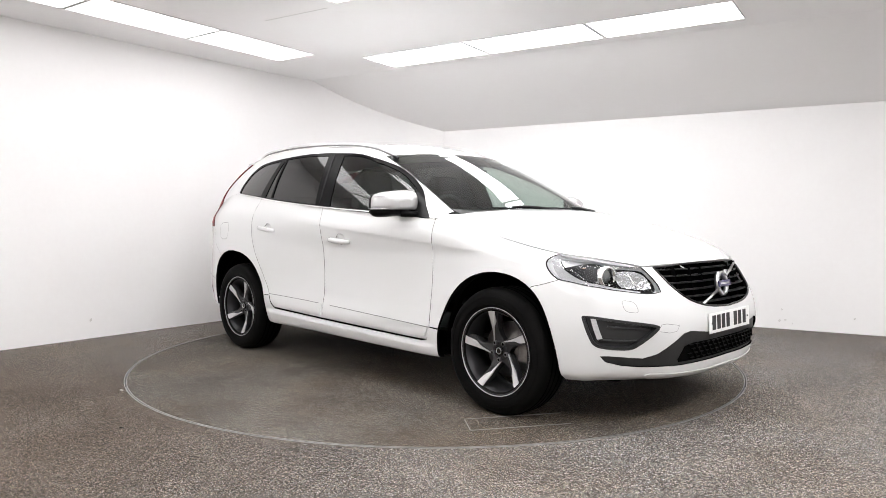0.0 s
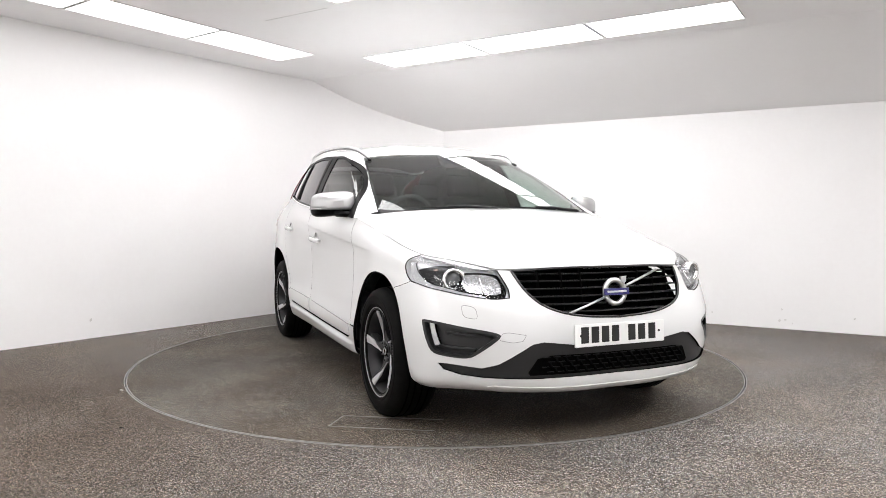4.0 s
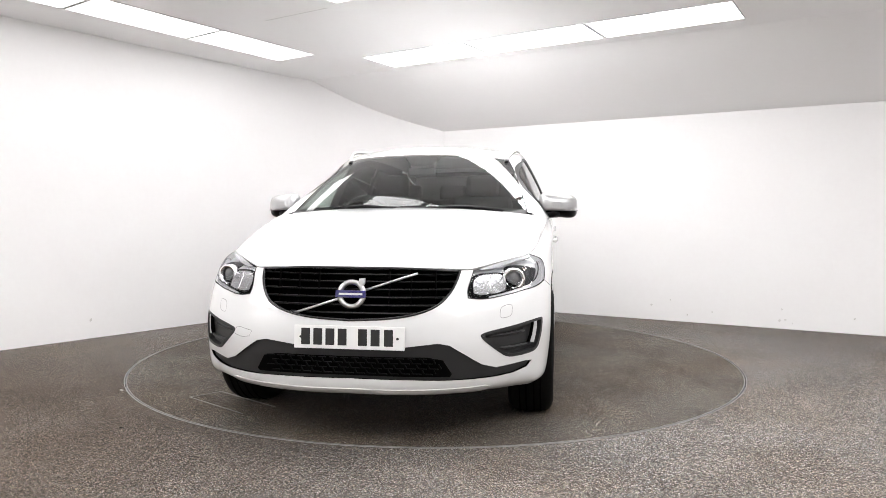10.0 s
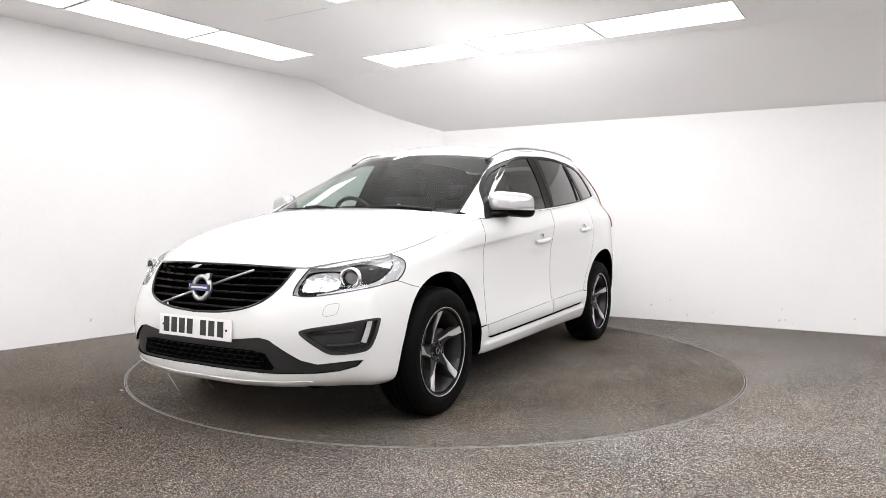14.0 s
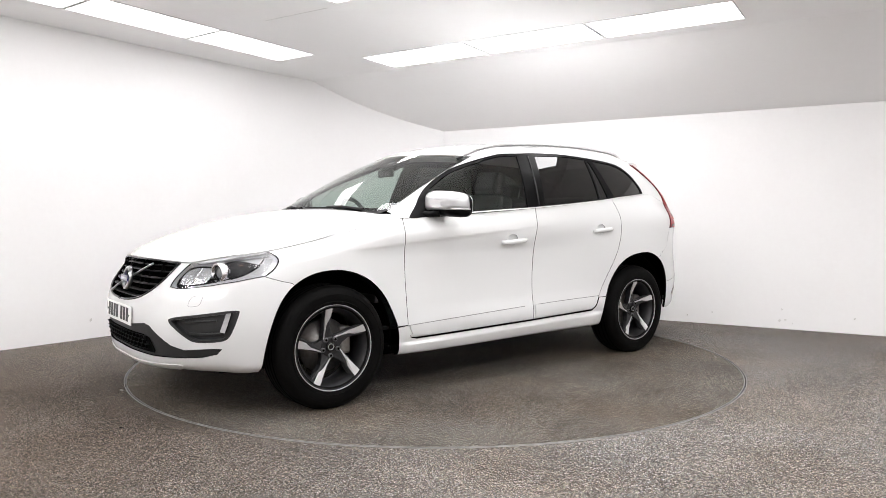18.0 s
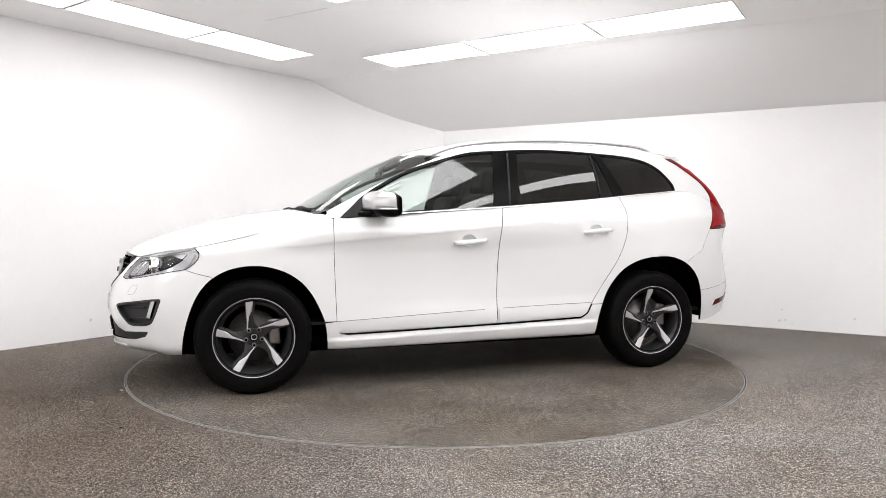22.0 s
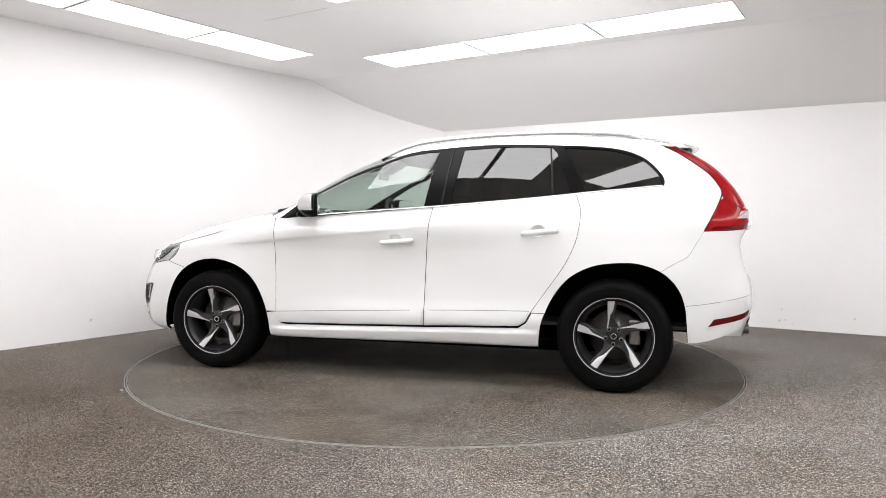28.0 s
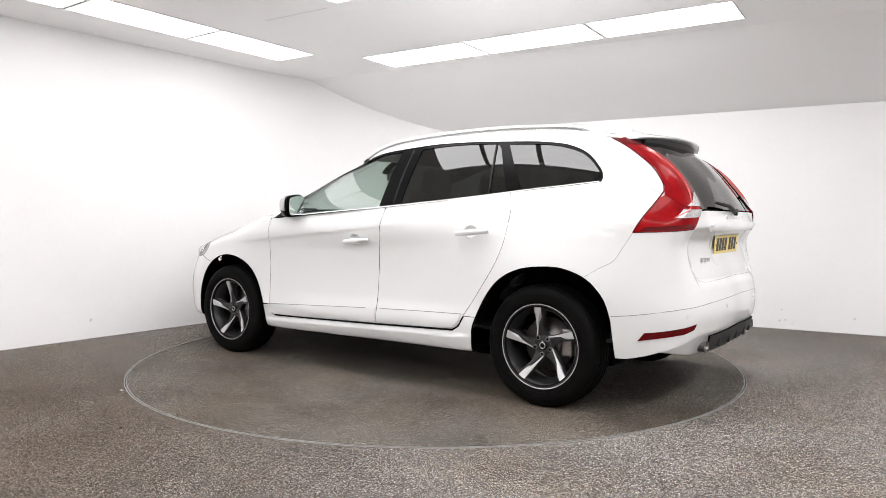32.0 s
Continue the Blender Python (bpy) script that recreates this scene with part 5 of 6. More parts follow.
def build_grille():
    uv = outline(LOWER, ("f", GRILLE_EDGE), ("u", [(u, TOP - .05) for u in np.linspace(u_of(LOWER, "f", (.487, .828)), 0, 20)]))
    grille = panel("grille", LOWER, uv, BACKING, car, off=-.055, depth=.01, gap=0.0, both=True, label="black radiator grille with horizontal slats")[0]
    # rim round the opening
    rim = [tuple(LOWER.at([q])[0] + LOWER.normal([q])[0] * -.001) for q in on_skin(LOWER, "f", GRILLE_EDGE)]
    top = [tuple(LOWER.at([(u, TOP - .12)])[0]) for u in np.linspace(u_of(LOWER, "f", (.487, .826)), 0, 12)]
    line = rim + top
    line = line[:-1] + [(x, -y, z) for x, y, z in line[::-1]]
    part("grille_rim", tube_bm(line, .0065, 8), GLOSS_BLACK, grille, "gloss black grille rim")
    for z in (.637, .672, .707, .742, .777, .810):
        half = max(y for y, zz in GRILLE_EDGE if zz <= z + .003) - .004
        ys = np.linspace(-half, half, 21)
        pts = [(front_x(y, z, -.014), y, z) for y in ys]
        bm = bmesh.new()
        rows = []
        for x, y, zz in pts:
            rows.append([bm.verts.new(q) for q in ((x, y, zz + .004), (x + .003, y, zz), (x, y, zz - .003), (x - .034, y, zz - .006), (x - .034, y, zz + .002))])
        for a, b in zip(rows, rows[1:]):
            for k in range(5):
                bm.faces.new((a[k], a[(k + 1) % 5], b[(k + 1) % 5], b[k]))
        bm.faces.new(rows[0][::-1])
        bm.faces.new(rows[-1])
        bmesh.ops.recalc_face_normals(bm, faces=bm.faces[:])
        part("grille_slat", bm, GLOSS_SLAT, grille)
    for y in (-.38, -.27, -.17, .17, .27, .38):
        low = np.interp(abs(y), [p[0] for p in GRILLE_EDGE], [p[1] for p in GRILLE_EDGE])
        z0, z1 = low + .006, .828
        x = front_x(y, (z0 + z1) / 2, -.03)
        part("grille_rib", box_bm((.02, .005, z1 - z0), (x, y, (z0 + z1) / 2), 0, rot=Matrix.Rotation(radians(-11), 3, "Y")), BACKING, grille)
    # slanting bar and round emblem, drawn as plain shapes
    for q0, q1 in (((-.285, .628), (-.062, .700)), ((.062, .741), (.300, .818))):
        p0 = Vector((front_x(q0[0], q0[1], -.004), q0[0], q0[1]))
        p1 = Vector((front_x(q1[0], q1[1], .004), q1[0], q1[1]))
        part("diagonal_bar", tube_bm([p0, p0.lerp(p1, .5) + Vector((.004, 0, 0)), p1], .0075, 8, (1.0, .8)), SATIN_SILVER, grille, "satin silver diagonal bar")
    x = front_x(0, .722, .0)
    tilt = Matrix.Translation((x + .006, 0, .722)) @ Matrix.Rotation(radians(-90), 4, "Z") @ Matrix.Rotation(radians(9), 4, "X")
    emblem = part("emblem", moved(lathe_bm([(.046, -.008), (.046, .010), (.052, .014), (.064, .014), (.068, .008), (.068, -.008)], 48, closed=True), tilt @ Matrix.Rotation(math.pi, 4, "Z")), SATIN_SILVER, grille, "round silver emblem with a blue bar")
    part("emblem_bar", moved(box_bm((.146, .006, .034), (0, .0155, 0), .002), tilt), BLUE_ENAMEL, emblem, "dark blue enamel bar")
    part("emblem_stripe", moved(box_bm((.112, .002, .009), (0, .0192, 0), .0005), tilt), SATIN_SILVER, emblem, "silver stripe across the bar")
    part("emblem_arrow", moved(plate_bm([(-.034, .052), (-.05, .036), (-.062, .048), (-.066, .074), (-.036, .072)], -.002, .014, .001), tilt), SATIN_SILVER, emblem)


def build_low_intake():
    uv = outline(LOWER, ("f", LOW_TOP), ("f", LOW_BOTTOM))
    trim = panel("lower_grille", LOWER, uv, GREY_PLASTIC, car, off=-.012, depth=.02, gap=-.002, both=True, label="dark grey plastic lower grille")[0]
    mesh_uv = outline(LOWER, ("f", [(0, .438), (.36, .438), (.43, .425), (.47, .36), (.46, .347), (0, .35)]))
    panel("intake_opening", LOWER, mesh_uv, BACKING, trim, off=-.0085, depth=.004, gap=0.0, both=True, label="black intake opening")
    # honeycomb bars
    for row, z in enumerate((.362, .386, .410, .433)):
        for k in range(-8, 9):
            y = k * .052 + (.026 if row % 2 else 0)
            if abs(y) > .40:
                continue
            x = front_x(y, z, -.004)
            part("honeycomb_bar", box_bm((.012, .036, .0045), (x, y, z), 0), MESH_BLACK, trim)
            if row < 3:
                part("honeycomb_bar", box_bm((.012, .005, .024), (front_x(y + .026, z + .012, -.004), y + .026, z + .012), 0, rot=Matrix.Rotation(radians(28), 3, "X")), MESH_BLACK, trim)


def build_fog_lamps():
    fog = outline(LOWER, ("f", FOG + FOG[:1]))
    inner = shrink_outline(LOWER, fog, .016)
    ring = keyhole(shrink_outline(LOWER, fog, 0.0), inner)
    lamp = outline(LOWER, ("s", [(1.954, .585), (1.975, .586), (2.006, .482), (1.985, .477), (1.954, .585)]))
    for sgn in (1, -1):
        pocket = part("fog_lamp_pocket", panel_mesh(LOWER.at, LOWER.normal, shrink_outline(LOWER, fog, -.004), .08, .1, -.028, .008, (GREY_PLASTIC, BACKING), (sgn,)), None, car, "dark grey fog lamp pocket")
        part("pocket_rim", panel_mesh(LOWER.at, LOWER.normal, ring, .08, .1, .001, .028, (GREY_PLASTIC, GREY_PLASTIC), (sgn,)), None, pocket)
        light = part("running_light", panel_mesh(LOWER.at, LOWER.normal, shrink_outline(LOWER, lamp, 0), .05, .08, -.006, .02, (LAMP_WHITE, BACKING), (sgn,)), None, pocket, "clear upright running light")
        for line in ([(.63, .528), (.72, .532), (.80, .540)], [(.69, .466), (.76, .466), (.83, .472)]):
            pts = []
            for y, z in curve(line, 4):
                p, n = skin_point(LOWER, "f", (y, z), -.022)
                pts.append((p.x, p.y * sgn, p.z))
            part("pocket_rib", tube_bm(pts, .007, 6), GREY_PLASTIC, pocket)


def build_headlamps():
    outer = outline(LOWER, ("f", LAMP_INNER), ("f", LAMP_LOW_FRONT), ("s", LAMP_LOW_SIDE), ("s", LAMP_TAIL),
                    ("u", [(u, TOP) for u in np.linspace(u_of(LOWER, "s", (1.722, .889)), u_of(LOWER, "f", (.545, .824)), 24)]))
    rim_in = shrink_outline(LOWER, outer, .0055)
    edge = keyhole(shrink_outline(LOWER, outer, .001), rim_in)
    loop = lambda *p: outline(LOWER, ("f", (lambda q: q + q[:1])(rounded(list(p)))))
    dark = loop((.705, .824), (.62, .829), (.548, .819), (.530, .784), (.540, .716), (.596, .706), (.635, .708), (.727, .722), (.760, .742), (.748, .79))
    guide = outline(LOWER, ("f", curve([(.631, .700), (.69, .706), (.749, .717)])), ("s", curve([(1.93, .727), (1.845, .742), (1.79, .770), (1.75, .81), (1.722, .862)])),
                    ("s", curve([(1.757, .858), (1.79, .824), (1.825, .800), (1.872, .775), (1.937, .753)])), ("f", curve([(.744, .736), (.69, .723), (.631, .713)])))
    brow = loop((.562, .829), (.62, .846), (.69, .866), (.76, .886), (.80, .893), (.80, .878), (.75, .867), (.69, .848), (.62, .830))
    boxes = (outline(LOWER, ("f", (lambda q: q + q[:1])(rounded([(.692, .812), (.60, .815), (.560, .798), (.553, .765), (.564, .720), (.700, .731), (.708, .762)], 1)))),)
    pockets = (loop((.866, .822), (.828, .848), (.775, .862), (.700, .862), (.680, .846), (.762, .815), (.783, .757), (.848, .770)),)
    amber = loop((.800, .836), (.782, .841), (.780, .834), (.797, .830))
    for sgn in (1, -1):
        lamp = part("headlamp", panel_mesh(LOWER.at, LOWER.normal, shrink_outline(LOWER, outer, .001), .08, .1, -.03, .01, (REFLECTOR, BACKING), (sgn,)), None, car, "clear-lensed headlamp with a black bezel")
        part("lamp_edge", panel_mesh(LOWER.at, LOWER.normal, edge, .08, .1, -.002, .03, (BLACK_TRIM, REFLECTOR), (sgn,)), None, lamp, "black lamp edge")
        part("bezel", panel_mesh(LOWER.at, LOWER.normal, shrink_outline(LOWER, dark, 0), .08, .1, -.020, .008, (SURROUND_BLACK, SURROUND_BLACK), (sgn,)), None, lamp, "black inner bezel")
        part("light_guide", panel_mesh(LOWER.at, LOWER.normal, shrink_outline(LOWER, guide, 0), .06, .08, -.008, .02, (LAMP_WHITE, LAMP_WHITE), (sgn,)), None, lamp, "white light guide")
        line = [skin_point(LOWER, "f", q, -.006)[0] for q in curve([(.625, .717), (.69, .727), (.744, .740)], 4)]
        line += [skin_point(LOWER, "s", q, -.006)[0] for q in curve([(1.935, .757), (1.872, .780), (1.827, .805), (1.795, .828), (1.768, .858)], 4)]
        part("guide_joint", tube_bm([(q.x, q.y * sgn, q.z) for q in line], .0028, 6), SURROUND_BLACK, lamp, "dark line beside the light guide")
        part("brow", panel_mesh(LOWER.at, LOWER.normal, shrink_outline(LOWER, brow, 0), .06, .08, -.0012, .012, (LAMP_WHITE, LAMP_WHITE), (sgn,)), None, lamp)
        for uv in boxes:
            part("inner_reflector", panel_mesh(LOWER.at, LOWER.normal, shrink_outline(LOWER, uv, 0), .05, .08, -.014, .006, (DULL_REFLECTOR, BACKING), (sgn,)), None, lamp, "silver inner reflector")
        p0, p1 = (skin_point(LOWER, "f", q, -.012)[0] for q in ((.628, .808), (.634, .728)))
        part("reflector_divider", tube_bm([(p0.x, p0.y * sgn, p0.z), (p1.x, p1.y * sgn, p1.z)], .0035, 6), CHROME, lamp, "chrome divider")
        for uv in pockets:
            part("lamp_pocket", panel_mesh(LOWER.at, LOWER.normal, shrink_outline(LOWER, uv, 0), .05, .08, -.024, .005, (POCKET_GREY, BACKING), (sgn,)), None, lamp, "dark pocket")
        part("indicator_bulb", panel_mesh(LOWER.at, LOWER.normal, shrink_outline(LOWER, amber, 0), .05, .08, -.020, .003, (AMBER, BACKING), (sgn,)), None, lamp, "amber indicator")
        c = Vector((1.955, .728 * sgn, .781))
        turn = Matrix.Translation(c) @ Matrix.Rotation(radians(-90 + 14 * sgn), 4, "Z")
        ring = part("projector_ring", moved(lathe_bm([(.040, -.03), (.040, .012), (.046, .018), (.053, .012), (.055, -.03)], 40, closed=True), turn @ Matrix.Rotation(math.pi, 4, "Z")), CHROME, lamp, "chrome projector ring")
        ball = bmesh.new()
        bmesh.ops.create_uvsphere(ball, u_segments=24, v_segments=14, radius=.039)
        for f in ball.faces:
            f.smooth = True
        part("projector_lens", moved(ball, turn @ Matrix.Diagonal((1, .55, 1, 1))), GLOSS_LENS, ring, "dark glass projector lens")
        part("lens_cover", panel_mesh(LOWER.at, LOWER.normal, rim_in, .08, .1, .001, 0.0, (LAMP_GLASS,), (sgn,)), None, lamp, "clear lens cover")


def plate_thing(name, m, back, label):
    plate = part(name, moved(box_bm((.006, .522, .106), (0, 0, 0), .002), m), back, car, label)
    ys = [.205, .147, .089, .031, -.065, -.124, -.186]
    for y in ys:
        part("plate_bar", moved(box_bm((.002, .042, .076), (.0035, -y, .002), .0005), m), PLATE_BLACK, plate)
    for y in (-.228, .228):
        part("plate_screw", moved(disc_bm(.006, -.0015, .0015, 12), m @ Matrix.Translation((.0045, y, 0)) @ Matrix.Rotation(radians(90), 4, "Z")), PLATE_BLACK, plate)
    return plate


DULL_REFLECTOR = material("dull_reflector", (0.50, 0.50, 0.51), 0.22, metal=0.85, bump=0.9, scale=38.0)
POCKET_GREY = material("lamp_pocket_grey", (0.006, 0.006, 0.0065), 0.3, spec=0.2, bump=0.4, scale=50.0, grain=(0.07, 0.07, 0.073))
MESH_BLACK = material("mesh_black", (0.003, 0.003, 0.0033), 0.6, spec=0.08)
GLOSS_SLAT = material("slat_black", (0.004, 0.004, 0.0045), 0.35, spec=0.2)
GLOSS_LENS = material("projector_glass", (0.13, 0.135, 0.14), 0.03, coat=1.0)
build_grille()
build_low_intake()
build_fog_lamps()
build_headlamps()
plate_thing("front_number_plate", pose(2.291, 0, .528, 0, -3, 0), PLATE_WHITE, "white number plate with black bars")
plate_thing("rear_number_plate", pose(-2.168, 0, .925, 0, 6, 180), PLATE_YELLOW, "yellow number plate with black bars")


# ---- things on the body ----
def build_mirrors():
    for sgn, door in zip((1, -1), front_doors):
        def at(bm):
            bm = moved(bm, Matrix())
            return bm if sgn > 0 else mirrored(bm)

        def ring(f, grow):
            """One cross-section of the housing; it sweeps back towards its outer end."""
            s = math.sqrt(max(0.0, 1 - (f * .97) ** 2.4)) * grow
            out = []
            for k in range(24):
                a = 2 * math.pi * k / 24
                cy, cz = math.cos(a), math.sin(a)
                py = (abs(cy) ** .5) * math.copysign(1, cy) * .128 * s
                pz = (abs(cz) ** .5) * math.copysign(1, cz) * .080 * s
                out.append((.575 + .125 * f + (grow - .975) * .2 - .40 * py, .962 + py - .012 * f, 1.163 + pz - .10 * py))
            return out

        def shell(z_low, z_high, grow, start):
            """A rounded housing, fuller behind; start: share of its depth at which it begins."""
            bm = bmesh.new()
            rings = [[bm.verts.new((x, y, min(max(z, z_low), z_high))) for x, y, z in ring(f, grow)] for f in np.linspace(start, 1, 11)]
            for a, b in zip(rings, rings[1:]):
                for k in range(24):
                    bm.faces.new((a[k], a[(k + 1) % 24], b[(k + 1) % 24], b[k]))
            bm.faces.new(rings[0][::-1])
            bm.faces.new(rings[-1])
            bmesh.ops.remove_doubles(bm, verts=bm.verts, dist=1e-4)
            bmesh.ops.recalc_face_normals(bm, faces=bm.faces[:])
            for f in bm.faces:
                f.smooth = len(f.verts) <= 4
            return bm

        def back_plate(grow, x0, x1):
            bm = bmesh.new()
            a, b = [[bm.verts.new((x + d, y, z)) for x, y, z in ring(0.0, grow)] for d in (x0, x1)]
            bm.faces.new(a)
            bm.faces.new(b[::-1])
            for k in range(24):
                bm.faces.new((a[k], a[(k + 1) % 24], b[(k + 1) % 24], b[k]))
            bmesh.ops.recalc_face_normals(bm, faces=bm.faces[:])
            return bm

        mirror = part("door_mirror", at(shell(1.0, 1.30, .975, 0.0)), SURROUND_BLACK, door, "door mirror with a silver cap and black foot")
        part("mirror_cap", at(shell(1.128, 1.30, 1.0, .10)), CAP_SILVER, mirror, "silver mirror cap")
        part("mirror_indicator", at(tube_bm([(x, y, 1.133 - .02 * (y - .96)) for x, y, z in [ring(f, 1.005)[0] for f in (.05, .25, .45, .62)]] + [(.655, 1.02, 1.133), (.672, .99, 1.134)], .007, 8, (.8, .7))), LAMP_WHITE, mirror, "clear side indicator")
        part("mirror_bezel", at(back_plate(.94, -.004, .004)), BACKING, mirror, "black mirror bezel")
        part("mirror_glass", at(back_plate(.86, -.0065, -.0045)), MIRROR_GLASS, mirror, "mirror glass")
        part("mirror_foot", at(tube_bm([(.66, .945, 1.105), (.70, .905, 1.10), (.735, .86, 1.098)], [.030, .026, .024], 10, (1.3, .8))), SURROUND_BLACK, mirror)


def build_window_dividers():
    for sgn in (1, -1):
        for line in ([(-.975, 1.532), (-.99, 1.38), (-1.0, 1.232)], [(-.285, 1.165), (-.31, 1.38), (-.33, 1.53)]):
            pts = []
            for x, z in curve(line, 5):
                p, n = skin_point(SIDE, "s", (x, z), -.003)
                pts.append((p.x, p.y * sgn, p.z))
            part("window_divider", tube_bm(pts, .006, 6), BLACK_TRIM, car, "black window divider")


build_window_dividers()


def build_handles():
    for doors, c in ((front_doors, HANDLES["front"]), (rear_doors, HANDLES["rear"])):
        uv = shrink_outline(LOWER, cup_line(c), -.0005)
        ring = np.array(uv)
        mid, ext = ring.mean(0), (ring.max(0) - ring.min(0)) / 2

        def dish(q):
            q = np.atleast_2d(q)
            deep = .020 * np.clip(1 - (((q - mid) / ext) ** 2).sum(1), 0, 1) ** .6
            return LOWER.at(q) - LOWER.normal(q) * deep[:, None]

        def dish_normal(q):
            q = np.atleast_2d(q)
            e = 2e-3
            n = np.cross(dish(q + [e, 0]) - dish(q - [e, 0]), dish(q + [0, e]) - dish(q - [0, e]))
            n *= np.sign((n * LOWER.normal(q)).sum(1))[:, None]
            return n / (np.linalg.norm(n, axis=1)[:, None] + 1e-12)

        for sgn, door in zip((1, -1), doors):
            slope = .017 / .22
            handle = part("door_handle", panel_mesh(dish, dish_normal, uv, .012, .03, 0.0, 0.0, (WHITE_PAINT,), (sgn,)), None, door, "white painted door handle over a round recess")
            pts = []
            for f in np.linspace(-1, 1, 15):
                x = c[0] - .112 * f
                z = c[1] + slope * .112 * f - .004
                p, n = skin_point(LOWER, "s", (x, z), .026 * (1 - abs(f) ** 6) + .006)
                pts.append((p.x, p.y * sgn, p.z))
            r = [.011 + .006 * (1 - abs(f) ** 4) for f in np.linspace(-1, 1, 15)]
            part("grip", tube_bm(pts, r, 12, (.7, 1.0)), WHITE_PAINT, handle)


def build_roof_rails():
    line = [(.205, .590, 1.520), (.15, .601, 1.547), (.02, .622, 1.592), (-.19, .640, 1.626), (-.57, .646, 1.650), (-.98, .639, 1.656), (-1.36, .613, 1.641), (-1.51, .592, 1.617), (-1.56, .584, 1.588)]
    for sgn in (1, -1):
        pts = [(x, y * sgn, z - .014) for x, y, z in curve(line, 5)]
        rail = part("roof_rail", tube_bm(pts, .0085, 10, (1.0, 1.0)), BRIGHT_TRIM, car, "satin silver roof rail")
        # a grey bar stands in for the shade between rail and roof
        foot = [(x, y * sgn, z - .026) for x, y, z in curve(line, 5)]
        part("rail_shade_bar", tube_bm(foot, .0055, 8, (.7, 1.3)), SEAM_SHADE_GREY, rail, "grey bar below the rail, coloured as its shaded gap")
        part("rail_end", box_bm((.05, .024, .016), (.208, .589 * sgn, 1.495), .005, rot=Matrix.Rotation(radians(24), 3, "Y")), BLACK_TRIM, rail, "black rail end")


def build_spoiler():
    def section(y):
        f = abs(y) / .545
        back = -1.935 + .10 * f ** 2.2
        return [(-1.70, 1.592 - .03 * f ** 2), (-1.80, 1.590 - .032 * f ** 2), (back + .03, 1.570 - .026 * f ** 2), (back, 1.560 - .022 * f ** 2), (back + .01, 1.552 - .018 * f ** 2), (-1.83, 1.548 - .018 * f ** 2), (-1.76, 1.55 - .018 * f ** 2)]

    bm = bmesh.new()
    rows = [[bm.verts.new((x, y, z)) for x, z in section(y)] for y in np.linspace(-.572, .572, 25)]
    for a, b in zip(rows, rows[1:]):
        for k in range(7):
            f = bm.faces.new((a[k], a[(k + 1) % 7], b[(k + 1) % 7], b[k]))
            f.smooth = True
    bm.faces.new(rows[0][::-1])
    bm.faces.new(rows[-1])
    bmesh.ops.recalc_face_normals(bm, faces=bm.faces[:])
    sp = part("roof_spoiler", bm, WHITE_PAINT, tailgate, "white roof spoiler")
    bm = bmesh.new()
    rows = [[bm.verts.new(q) for q in ((-1.79, y, 1.548 - .02 * (y / .545) ** 2), (-1.89 + .08 * (abs(y) / .545) ** 2.2, y, 1.545 - .02 * (y / .545) ** 2), (-1.865 + .06 * (abs(y) / .545) ** 2.2, y, 1.512 - .02 * (y / .545) ** 2), (-1.79, y, 1.505))] for y in np.linspace(-.47, .47, 21)]
    for a, b in zip(rows, rows[1:]):
        for k in range(4):
            bm.faces.new((a[k], a[(k + 1) % 4], b[(k + 1) % 4], b[k]))
    bm.faces.new(rows[0][::-1])
    bm.faces.new(rows[-1])
    bmesh.ops.recalc_face_normals(bm, faces=bm.faces[:])
    part("spoiler_underside", bm, GREY_PLASTIC, sp, "dark grey spoiler underside")
    part("aerial_fin", moved(plate_bm([(.07, 0), (-.07, 0), (-.085, .03), (-.05, .045)], -.016, .016, .006), Matrix.Translation((-1.50, 0, 1.637))), WHITE_PAINT, roof, "white aerial fin")


